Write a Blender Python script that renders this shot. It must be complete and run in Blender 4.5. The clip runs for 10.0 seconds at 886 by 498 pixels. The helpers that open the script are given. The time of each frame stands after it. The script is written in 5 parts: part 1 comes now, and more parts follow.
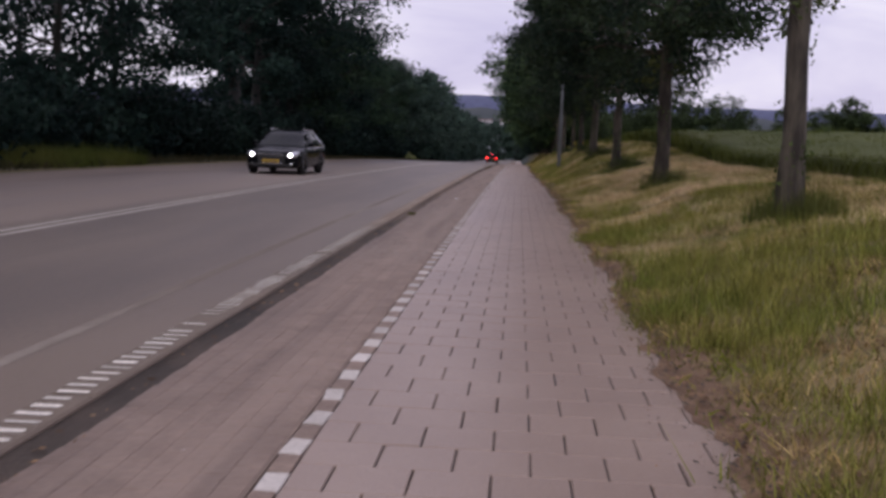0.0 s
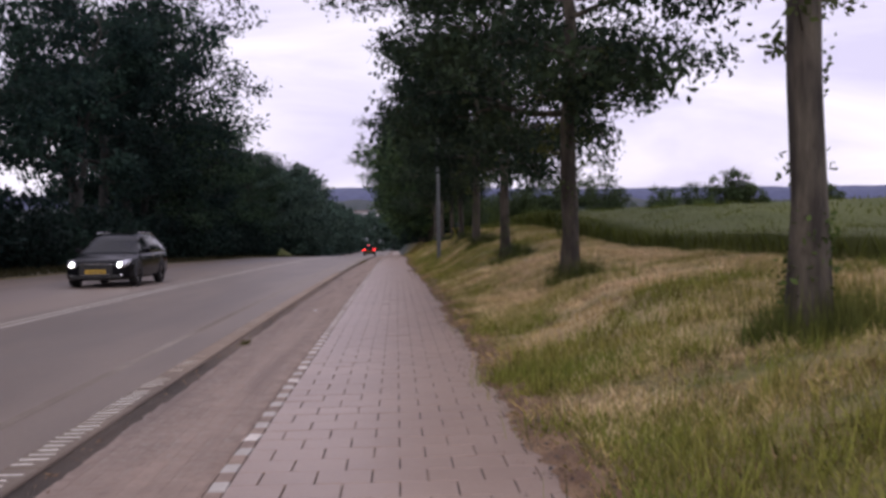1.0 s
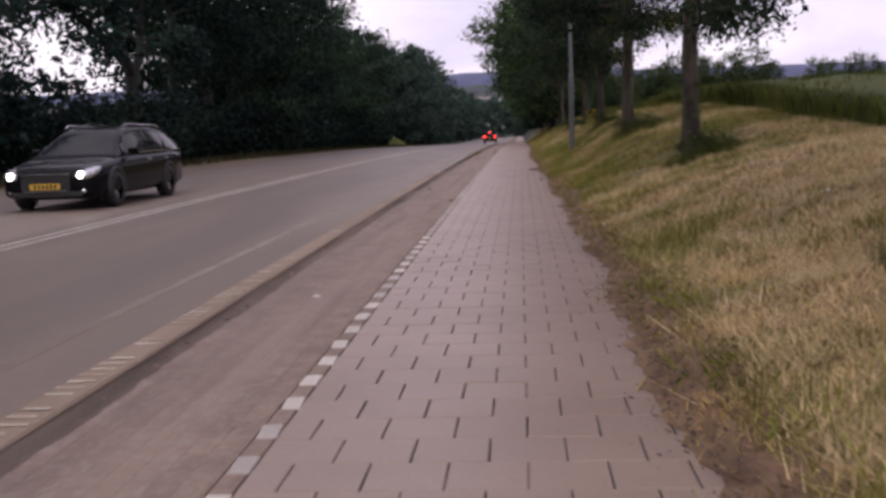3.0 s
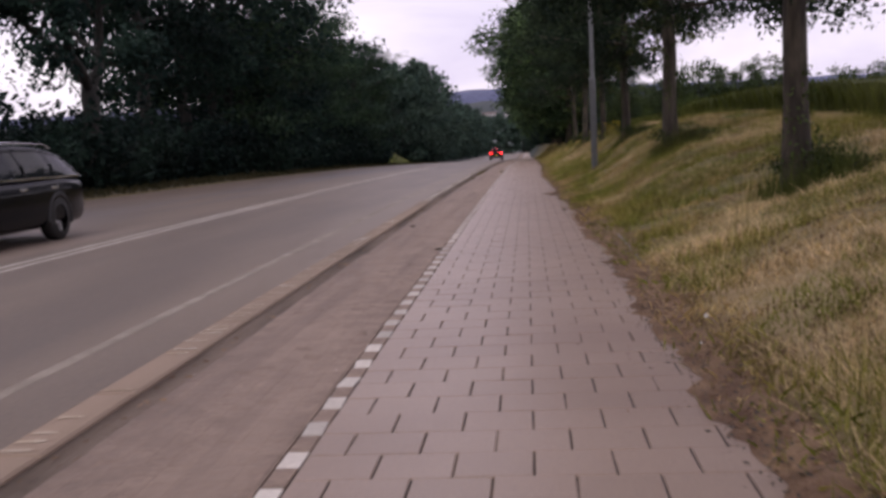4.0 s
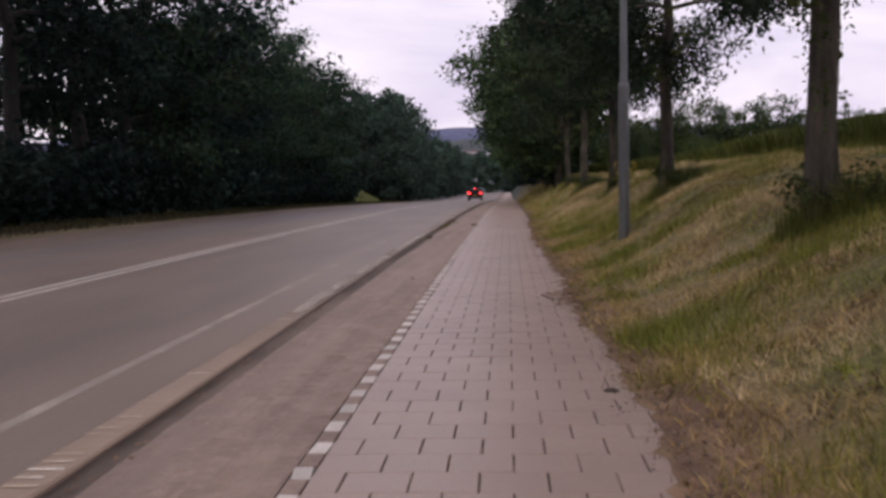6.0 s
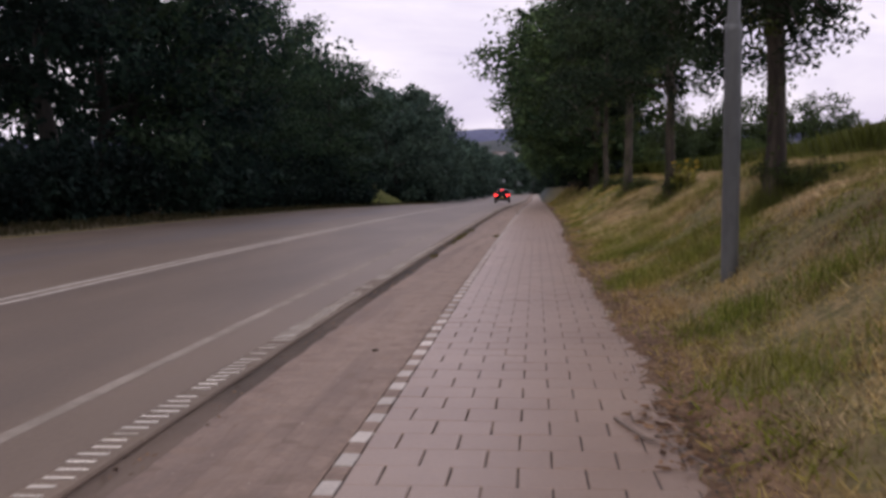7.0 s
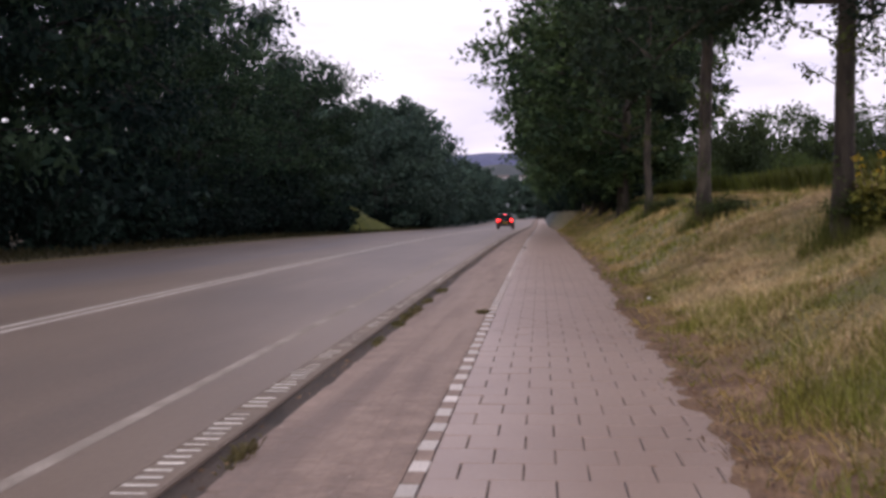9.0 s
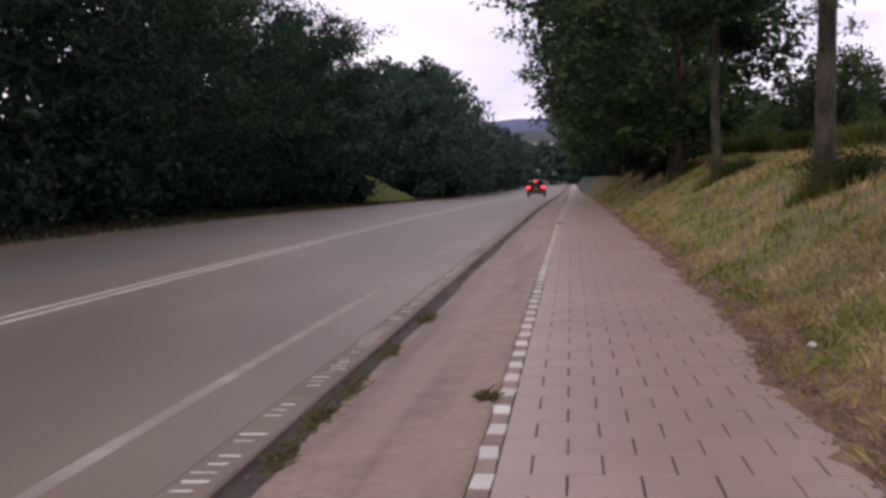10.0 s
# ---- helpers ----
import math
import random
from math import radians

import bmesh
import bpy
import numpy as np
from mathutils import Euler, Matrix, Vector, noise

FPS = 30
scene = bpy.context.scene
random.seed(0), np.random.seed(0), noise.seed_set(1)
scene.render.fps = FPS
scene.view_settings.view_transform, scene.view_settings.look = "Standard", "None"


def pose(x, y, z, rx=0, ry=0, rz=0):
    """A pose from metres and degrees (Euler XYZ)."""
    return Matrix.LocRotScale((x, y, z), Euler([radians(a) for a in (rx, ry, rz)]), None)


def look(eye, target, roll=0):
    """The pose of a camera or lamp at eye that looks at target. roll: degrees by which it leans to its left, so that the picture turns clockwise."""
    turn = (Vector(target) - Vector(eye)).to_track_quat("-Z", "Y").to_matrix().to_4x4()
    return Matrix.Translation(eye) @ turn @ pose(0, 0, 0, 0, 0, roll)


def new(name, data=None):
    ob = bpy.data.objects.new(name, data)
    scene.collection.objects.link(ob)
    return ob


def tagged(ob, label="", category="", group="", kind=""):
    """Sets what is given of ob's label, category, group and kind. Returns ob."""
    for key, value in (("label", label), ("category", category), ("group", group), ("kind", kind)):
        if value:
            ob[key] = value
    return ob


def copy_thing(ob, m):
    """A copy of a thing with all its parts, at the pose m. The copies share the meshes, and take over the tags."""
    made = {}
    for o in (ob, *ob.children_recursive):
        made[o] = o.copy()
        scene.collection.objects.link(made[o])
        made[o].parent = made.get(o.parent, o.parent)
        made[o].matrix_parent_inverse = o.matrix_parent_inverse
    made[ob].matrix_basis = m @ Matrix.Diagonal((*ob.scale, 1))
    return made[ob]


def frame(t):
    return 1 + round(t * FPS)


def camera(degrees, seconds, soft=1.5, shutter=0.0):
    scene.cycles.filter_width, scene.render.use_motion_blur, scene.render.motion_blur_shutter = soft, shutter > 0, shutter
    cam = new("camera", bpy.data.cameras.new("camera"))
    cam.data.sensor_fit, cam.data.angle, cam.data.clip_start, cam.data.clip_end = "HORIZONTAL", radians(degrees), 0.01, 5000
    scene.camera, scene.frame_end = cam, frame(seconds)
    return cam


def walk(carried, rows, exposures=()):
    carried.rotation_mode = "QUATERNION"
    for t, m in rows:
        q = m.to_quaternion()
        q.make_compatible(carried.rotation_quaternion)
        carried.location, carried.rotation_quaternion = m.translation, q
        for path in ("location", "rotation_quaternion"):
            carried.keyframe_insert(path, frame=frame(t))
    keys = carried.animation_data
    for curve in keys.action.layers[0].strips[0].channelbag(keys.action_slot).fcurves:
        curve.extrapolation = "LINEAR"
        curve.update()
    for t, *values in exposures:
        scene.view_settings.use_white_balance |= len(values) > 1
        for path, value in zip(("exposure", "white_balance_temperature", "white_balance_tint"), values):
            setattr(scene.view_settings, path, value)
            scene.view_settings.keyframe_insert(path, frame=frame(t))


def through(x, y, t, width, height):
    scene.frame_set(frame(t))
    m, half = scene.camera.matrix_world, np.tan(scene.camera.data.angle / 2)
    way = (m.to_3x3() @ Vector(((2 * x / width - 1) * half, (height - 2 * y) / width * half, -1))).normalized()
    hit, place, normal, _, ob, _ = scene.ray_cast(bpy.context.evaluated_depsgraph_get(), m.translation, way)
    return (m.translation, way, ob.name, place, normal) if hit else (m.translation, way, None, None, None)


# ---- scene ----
cam = camera(46.63, 10.0, soft=3.2, shutter=0.15)
PATH = [
    (0, (0.798, -1.372, 1.315), (0.660, 0.603, 1.029), 2.07),
    (0.5, (0.848, 0.825, 1.244), (0.867, 2.807, 0.975), -1.58),
    (1, (0.901, 3.362, 1.184), (0.991, 5.357, 1.075), -0.77),
    (1.5, (0.981, 5.917, 1.082), (1.093, 7.900, 0.848), 0.63),
    (2, (1.007, 8.427, 0.985), (1.068, 10.406, 0.707), 2.31),
    (2.5, (1.082, 11.023, 0.879), (1.022, 13.001, 0.586), 0.67),
    (3, (1.053, 13.676, 0.759), (0.897, 15.644, 0.436), -2.24),
    (3.2, (1.024, 14.758, 0.735), (0.846, 16.723, 0.407), -2.61),
    (4.3, (0.904, 20.925, 0.406), (0.747, 22.900, 0.131), -3.40),
    (4.5, (0.908, 22.057, 0.396), (0.753, 24.033, 0.130), -3.87),
    (5, (0.931, 24.874, 0.297), (0.775, 26.856, 0.077), -2.62),
    (5.5, (0.899, 27.609, 0.171), (0.779, 29.592, -0.055), -1.69),
    (5.7, (0.894, 28.698, 0.143), (0.779, 30.682, -0.082), -1.35),
    (6.8, (0.868, 35.045, -0.132), (0.688, 37.025, -0.344), -1.11),
    (7, (0.833, 36.305, -0.193), (0.652, 38.285, -0.411), -0.73),
    (7.5, (0.751, 39.446, -0.340), (0.567, 41.425, -0.562), -0.87),
    (8, (0.666, 42.680, -0.507), (0.491, 44.659, -0.737), -1.56),
    (8.5, (0.591, 45.919, -0.653), (0.427, 47.897, -0.895), -1.66),
    (9, (0.534, 49.177, -0.842), (0.345, 51.160, -1.013), -0.80),
    (9.5, (0.424, 52.404, -0.946), (0.151, 54.375, -1.145), -1.47),
    (10, (0.342, 55.558, -1.132), (0.091, 57.528, -1.364), -1.98),
]
walk(cam, [(t, look(eye, target, roll)) for t, eye, target, roll in PATH], exposures=[(0.0, -0.17, 6400, 10), (0.5, -0.13, 6480, 10), (1.0, 0.13, 6500, 10), (2.0, 0.16, 6550, 10), (2.5, 0.20, 6650, 10), (3.0, 0.18, 6800, 11), (4.5, 0.13, 6850, 11), (5.5, 0.07, 6900, 10), (7.0, 0.07, 6850, 9), (7.5, 0.08, 6750, 9), (8.5, 0.29, 6650, 10), (9.0, 0.30, 6700, 10), (10.0, 0.25, 6700, 10)])

# ---------------------------------------------------------------- sky and light
SUN_UP, SUN_TURN = 48.0, 200.0
world = bpy.data.worlds.new("overcast_sky")
scene.world = world
world.use_nodes = True
wt = world.node_tree
wt.nodes.clear()


def link(tree, a, b):
    tree.links.new(a, b)


def wnode(kind, **values):
    n = wt.nodes.new(kind)
    for key, value in values.items():
        n.inputs[key].default_value = value
    return n


sky = wt.nodes.new("ShaderNodeTexSky")
sky.sky_type, sky.sun_disc = "NISHITA", False
sky.sun_elevation, sky.sun_rotation = radians(SUN_UP), radians(SUN_TURN)
coords = wt.nodes.new("ShaderNodeTexCoord")
stretch = wt.nodes.new("ShaderNodeMapping")
stretch.inputs["Scale"].default_value = (1.2, 1.2, 5.0)
cloud_noise = wnode("ShaderNodeTexNoise", Scale=2.2, Detail=6.0, Roughness=0.55, Distortion=0.4)
cloud_ramp = wt.nodes.new("ShaderNodeValToRGB")
cloud_ramp.color_ramp.elements[0].position, cloud_ramp.color_ramp.elements[0].color = 0.38, (0.47, 0.43, 0.585, 1)
cloud_ramp.color_ramp.elements[1].position, cloud_ramp.color_ramp.elements[1].color = 0.62, (0.66, 0.615, 0.715, 1)
clouds = wnode("ShaderNodeBackground", Strength=1.65)
clear = wnode("ShaderNodeBackground", Strength=0.06)
both = wnode("ShaderNodeMixShader", Fac=0.9)
out = wt.nodes.new("ShaderNodeOutputWorld")
link(wt, coords.outputs["Generated"], stretch.inputs["Vector"])
link(wt, stretch.outputs["Vector"], cloud_noise.inputs["Vector"])
link(wt, cloud_noise.outputs["Fac"], cloud_ramp.inputs["Fac"])
link(wt, cloud_ramp.outputs["Color"], clouds.inputs["Color"])
link(wt, sky.outputs["Color"], clear.inputs["Color"])
link(wt, clear.outputs["Background"], both.inputs[1])
link(wt, clouds.outputs["Background"], both.inputs[2])
link(wt, both.outputs["Shader"], out.inputs["Surface"])

sun = new("sun", bpy.data.lights.new("sun", "SUN"))
sun.data.energy, sun.data.angle, sun.data.color = 0.9, radians(25), (1.0, 0.95, 0.9)
sun.matrix_basis = look((0, 0, 60), (-20 * math.sin(radians(SUN_TURN)), -20 * math.cos(radians(SUN_TURN)), 60 - 20 * math.tan(radians(SUN_UP))))


# ---------------------------------------------------------------- materials
def material(name, base, second=None, scale=6.0, detail_scale=60.0, rough=0.85, bump=0.3, bump_size=0.01, metal=0.0, vary=0.0, island=0.0, stretch_by=(1, 1, 1), coat=0.0, mix_span=(0.35, 0.65)):
    """Two colours mixed by large noise, darkened and lightened by fine grain, with bump; vary: by object, island: by loose piece."""
    m = bpy.data.materials.new(name)
    m.use_nodes = True
    t = m.node_tree
    bsdf = t.nodes["Principled BSDF"]
    bsdf.inputs["Roughness"].default_value, bsdf.inputs["Metallic"].default_value = rough, metal
    bsdf.inputs["Coat Weight"].default_value = coat
    geo = t.nodes.new("ShaderNodeNewGeometry")
    mp = t.nodes.new("ShaderNodeMapping")
    mp.inputs["Scale"].default_value = stretch_by
    link(t, geo.outputs["Position"], mp.inputs["Vector"])
    big = t.nodes.new("ShaderNodeTexNoise")
    big.inputs["Scale"].default_value, big.inputs["Detail"].default_value = scale, 5.0
    fine = t.nodes.new("ShaderNodeTexNoise")
    fine.inputs["Scale"].default_value, fine.inputs["Detail"].default_value = detail_scale, 4.0
    link(t, mp.outputs["Vector"], big.inputs["Vector"])
    link(t, mp.outputs["Vector"], fine.inputs["Vector"])
    span = t.nodes.new("ShaderNodeMapRange")
    span.inputs["From Min"].default_value, span.inputs["From Max"].default_value = mix_span
    link(t, big.outputs["Fac"], span.inputs["Value"])
    mix = t.nodes.new("ShaderNodeMix")
    mix.data_type = "RGBA"
    mix.inputs["A"].default_value, mix.inputs["B"].default_value = (*base, 1), (*(second or base), 1)
    link(t, span.outputs["Result"], mix.inputs["Factor"])
    level = t.nodes.new("ShaderNodeMapRange")
    level.inputs["From Min"].default_value, level.inputs["From Max"].default_value = 0.25, 0.75
    level.inputs["To Min"].default_value, level.inputs["To Max"].default_value = 0.78, 1.22
    link(t, fine.outputs["Fac"], level.inputs["Value"])
    value = level.outputs["Result"]
    for amount, source in ((vary, "Object Info"), (island, "Geometry")):
        if amount:
            src = t.nodes.new("ShaderNodeObjectInfo").outputs["Random"] if source == "Object Info" else geo.outputs["Random Per Island"]
            shift = t.nodes.new("ShaderNodeMapRange")
            shift.inputs["To Min"].default_value, shift.inputs["To Max"].default_value = 1 - amount, 1 + amount
            link(t, src, shift.inputs["Value"])
            times = t.nodes.new("ShaderNodeMath")
            times.operation = "MULTIPLY"
            link(t, value, times.inputs[0])
            link(t, shift.outputs["Result"], times.inputs[1])
            value = times.outputs["Value"]
    hsv = t.nodes.new("ShaderNodeHueSaturation")
    link(t, mix.outputs["Result"], hsv.inputs["Color"])
    link(t, value, hsv.inputs["Value"])
    link(t, hsv.outputs["Color"], bsdf.inputs["Base Color"])
    if bump:
        b = t.nodes.new("ShaderNodeBump")
        b.inputs["Strength"].default_value, b.inputs["Distance"].default_value = bump, bump_size
        link(t, fine.outputs["Fac"], b.inputs["Height"])
        link(t, b.outputs["Normal"], bsdf.inputs["Normal"])
    m["bsdf"] = "Principled BSDF"
    return m


def stain(m, colour, low, high, axis_span, scale=1.5, strength=0.8, stretch_by=(1, 0.15, 1), along=None):
    """Lays a second tone over a material (dusty stains, and the shaded soil under the far trees), within a stretch
    across the road (x from, x full, x full, x to).
    """
    t = m.node_tree
    bsdf = t.nodes["Principled BSDF"]
    before = bsdf.inputs["Base Color"].links[0].from_socket
    geo = t.nodes.new("ShaderNodeNewGeometry")
    split = t.nodes.new("ShaderNodeSeparateXYZ")
    link(t, geo.outputs["Position"], split.inputs["Vector"])
    mp = t.nodes.new("ShaderNodeMapping")
    mp.inputs["Scale"].default_value = stretch_by
    link(t, geo.outputs["Position"], mp.inputs["Vector"])
    n = t.nodes.new("ShaderNodeTexNoise")
    n.inputs["Scale"].default_value, n.inputs["Detail"].default_value = scale, 5.0
    link(t, mp.outputs["Vector"], n.inputs["Vector"])
    cover = t.nodes.new("ShaderNodeMapRange")
    cover.inputs["From Min"].default_value, cover.inputs["From Max"].default_value, cover.inputs["To Max"].default_value = low, high, strength
    link(t, n.outputs["Fac"], cover.inputs["Value"])
    factor = cover.outputs["Result"]
    limits = [("X", axis_span[0], axis_span[1]), ("X", axis_span[3], axis_span[2])]
    if along:
        limits += [("Y", along[0], along[1]), ("Y", along[3], along[2])]
    for axis, a, b in limits:
        edge = t.nodes.new("ShaderNodeMapRange")
        edge.interpolation_type = "SMOOTHSTEP"
        edge.inputs["From Min"].default_value, edge.inputs["From Max"].default_value = a, b
        link(t, split.outputs[axis], edge.inputs["Value"])
        times = t.nodes.new("ShaderNodeMath")
        times.operation = "MULTIPLY"
        link(t, factor, times.inputs[0])
        link(t, edge.outputs["Result"], times.inputs[1])
        factor = times.outputs["Value"]
    mix = t.nodes.new("ShaderNodeMix")
    mix.data_type = "RGBA"
    mix.inputs["B"].default_value = (*colour, 1)
    link(t, factor, mix.inputs["Factor"])
    link(t, before, mix.inputs["A"])
    link(t, mix.outputs["Result"], bsdf.inputs["Base Color"])
    return m


def leaf_material(name, base, second, island=0.35, scale=0.5, mix_span=(0.35, 0.65), vary=0.0, through=0.25):
    m = material(name, base, second, scale=scale, detail_scale=3.0, rough=0.75, bump=0, island=island, mix_span=mix_span, vary=vary)
    t = m.node_tree
    bsdf = t.nodes["Principled BSDF"]
    bsdf.inputs["Specular IOR Level"].default_value = 0.12
    glow = t.nodes.new("ShaderNodeBsdfTranslucent")
    link(t, bsdf.inputs["Base Color"].links[0].from_socket, glow.inputs["Color"])
    mix = t.nodes.new("ShaderNodeMixShader")
    mix.inputs["Fac"].default_value = through
    link(t, bsdf.outputs["BSDF"], mix.inputs[1])
    link(t, glow.outputs["BSDF"], mix.inputs[2])
    link(t, mix.outputs["Shader"], t.nodes["Material Output"].inputs["Surface"])
    return m


def emitter(name, colour, strength):
    m = bpy.data.materials.new(name)
    m.use_nodes = True
    bsdf = m.node_tree.nodes["Principled BSDF"]
    bsdf.inputs["Base Color"].default_value = (*colour, 1)
    bsdf.inputs["Emission Color"].default_value = (*colour, 1)
    bsdf.inputs["Emission Strength"].default_value = strength
    return m


ASPHALT = material("asphalt", (0.127, 0.0955, 0.0735), (0.171, 0.129, 0.098), scale=0.8, detail_scale=70, rough=0.52, bump=0.35, bump_size=0.006, stretch_by=(1, 0.25, 1))
stain(ASPHALT, (0.112, 0.1, 0.105), 0.35, 0.6, (-10.6, -8.6, -7.2, -6.2), scale=0.9, strength=0.7, stretch_by=(1, 0.05, 1))
stain(ASPHALT, (0.11, 0.086, 0.07), 0.42, 0.66, (-5.2, -4.4, -2.2, -1.8), scale=1.6, strength=0.55, stretch_by=(1, 0.08, 1))
stain(ASPHALT, (0.198, 0.148, 0.11), 0.3, 0.62, (-2.3, -1.65, -1.1, -0.9), scale=1.1, strength=0.75)
stain(ASPHALT, (0.27, 0.21, 0.17), 0.2, 0.55, (-12.5, -11, -5.6, -5.0), scale=0.8, strength=0.6, stretch_by=(1, 0.12, 1), along=(-20, 0, 30, 42))
PAINT = material("road_paint", (0.235, 0.2, 0.165), (0.33, 0.285, 0.24), scale=3.0, detail_scale=70, bump=0.2, mix_span=(0.4, 0.7))
stain(PAINT, (0.15, 0.114, 0.088), 0.25, 0.6, (-3, -2.5, -1, -0.5), scale=1.5, strength=0.75, along=(-30, -20, 18, 28))
CENTRE_PAINT = material("centre_paint", (0.43, 0.395, 0.345), (0.56, 0.515, 0.455), scale=3.0, detail_scale=70, bump=0.2)
STRIPE = material("kerb_paint", (0.8, 0.745, 0.67), (0.6, 0.545, 0.475), scale=2.0, detail_scale=60, bump=0.2, island=0.25)
TILE = material("concrete_tile", (0.29, 0.211, 0.169), (0.34, 0.253, 0.203), scale=0.7, detail_scale=140, rough=0.4, bump=0.2, bump_size=0.003, vary=0.03)
TILES = material("concrete_tile_far", (0.29, 0.211, 0.169), (0.34, 0.253, 0.203), scale=0.7, detail_scale=140, rough=0.4, bump=0.2, bump_size=0.003, island=0.03)
BRICK = material("cycle_brick", (0.2, 0.143, 0.112), (0.284, 0.206, 0.162), scale=4.0, detail_scale=24, rough=0.7, bump=0.9, bump_size=0.012, vary=0.07)
BRICKS = material("cycle_brick_far", (0.2, 0.143, 0.112), (0.284, 0.206, 0.162), scale=4.0, detail_scale=24, rough=0.7, bump=0.9, bump_size=0.012, island=0.06)
for dusty in (BRICK, BRICKS):
    stain(dusty, (0.29, 0.214, 0.17), 0.35, 0.65, (-1.0, -0.7, -0.25, -0.05), scale=3.0, strength=0.75, stretch_by=(1, 0.04, 1))
    stain(dusty, (0.16, 0.12, 0.1), 0.38, 0.65, (-1.1, -0.98, -0.85, -0.5), scale=3.5, strength=0.7, stretch_by=(1, 0.06, 1))
for dusty in (BRICK, BRICKS):
    stain(dusty, (0.3, 0.255, 0.215), 0.52, 0.62, (-1.0, -0.95, -0.2, -0.1), scale=22.0, strength=0.55, stretch_by=(1, 0.5, 1), along=(8, 10, 17, 22))
GRIT = material("pale_grit", (0.5, 0.44, 0.4), (0.34, 0.28, 0.25), scale=30, bump=0.2, island=0.3)
for dusty in (BRICK, BRICKS):
    stain(dusty, (0.15, 0.108, 0.088), 0.5, 0.68, (-1.0, -0.95, -0.3, -0.1), scale=5.0, strength=0.6, stretch_by=(1, 0.03, 1))
WHITE = material("white_block", (0.59, 0.54, 0.495), (0.44, 0.395, 0.36), scale=1.3, detail_scale=80, bump=0.2, vary=0.22)
JOINT = material("joint_sand", (0.075, 0.058, 0.05), (0.235, 0.178, 0.145), scale=2.6, detail_scale=90, mix_span=(0.5, 0.66))
KERB = material("kerb_concrete", (0.162, 0.126, 0.1), (0.2, 0.155, 0.12), scale=0.9, detail_scale=80, bump=0.3, vary=0.06)
stain(KERB, (0.34, 0.248, 0.186), 0.26, 0.58, (-1.5, -1.4, -1.06, -1.0), scale=0.9, strength=0.8, stretch_by=(1, 0.1, 1), along=(11, 15, 36, 42))
stain(STRIPE, (0.4, 0.3, 0.21), 0.3, 0.55, (-1.5, -1.4, -1.06, -1.0), scale=3.0, strength=0.85, stretch_by=(1, 1, 1), along=(11, 14, 35, 40))
DIRT = material("gutter_dirt", (0.045, 0.036, 0.029), (0.09, 0.067, 0.052), scale=1.3, detail_scale=60, bump=0.8, bump_size=0.03)
stain(DIRT, (0.22, 0.165, 0.13), 0.3, 0.6, (-1.2, -1.1, -0.9, -0.8), scale=2.0, strength=0.8, along=(12, 17, 42, 52))
EDGE_DIRT = material("leaf_litter_soil", (0.15, 0.085, 0.05), (0.28, 0.178, 0.1), scale=4.0, detail_scale=50, bump=0.9, bump_size=0.03)
SOIL = material("verge_ground", (0.25, 0.182, 0.085), (0.12, 0.122, 0.032), scale=0.9, detail_scale=18, bump=0.9, bump_size=0.05)
stain(SOIL, (0.09, 0.085, 0.024), 0.48, 0.6, (-900, -800, 800, 900), scale=7.0, strength=0.8, stretch_by=(1, 1, 1))
stain(SOIL, (0.32, 0.24, 0.11), 0.5, 0.64, (-900, -800, 800, 900), scale=15.0, strength=0.55, stretch_by=(1, 0.6, 1))
stain(SOIL, (0.5, 0.375, 0.215), 0.3, 0.55, (1.95, 2.3, 5.0, 6.5), scale=1.2, strength=0.75, stretch_by=(1, 1, 1), along=(11, 14, 25, 29))
stain(SOIL, (0.19, 0.12, 0.066), 0.3, 0.5, (1.4, 1.55, 1.9, 2.5), scale=2.2, strength=0.9, stretch_by=(1, 0.5, 1))
# leaf-litter soil under the far trees, its tone also lowered for their shade
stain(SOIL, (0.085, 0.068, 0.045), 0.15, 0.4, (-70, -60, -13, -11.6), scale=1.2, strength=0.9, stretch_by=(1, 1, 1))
DEAD_LEAF = leaf_material("dead_leaf", (0.3, 0.19, 0.11), (0.11, 0.062, 0.04), island=0.6, scale=9.0)
DUST = material("brick_joint_dust", (0.18, 0.13, 0.103), (0.27, 0.196, 0.155), scale=4, detail_scale=24, bump=0.6, stretch_by=(1, 0.6, 1))
stain(DUST, (0.29, 0.214, 0.17), 0.35, 0.65, (-1.0, -0.7, -0.25, -0.05), scale=3.0, strength=0.75, stretch_by=(1, 0.04, 1))
stain(DUST, (0.15, 0.108, 0.088), 0.5, 0.68, (-1.0, -0.95, -0.3, -0.1), scale=5.0, strength=0.6, stretch_by=(1, 0.03, 1))
GRASS = leaf_material("grass_blade", (0.56, 0.43, 0.22), (0.36, 0.29, 0.11), island=0.3, scale=0.55)
VERGE_GRASS = leaf_material("verge_grass", (0.46, 0.34, 0.15), (0.19, 0.208, 0.034), island=0.55, scale=0.9, mix_span=(0.44, 0.56))
LUSH = leaf_material("green_grass", (0.155, 0.19, 0.034), (0.275, 0.245, 0.066), island=0.6, scale=0.8)
THATCH = leaf_material("dead_thatch", (0.25, 0.165, 0.1), (0.15, 0.1, 0.062), island=0.4, scale=1.2)
WEED = leaf_material("joint_weed", (0.12, 0.125, 0.045), (0.19, 0.155, 0.08), island=0.3)
MOUND = leaf_material("mound_grass", (0.095, 0.118, 0.024), (0.135, 0.14, 0.036), island=0.0, scale=0.6)
# grass colour darkened to carry the shade of the far trees
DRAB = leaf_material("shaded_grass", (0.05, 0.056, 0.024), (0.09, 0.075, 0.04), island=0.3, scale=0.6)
STRAW = leaf_material("bleached_grass", (0.8, 0.62, 0.38), (0.58, 0.455, 0.235), island=0.3, scale=0.9)
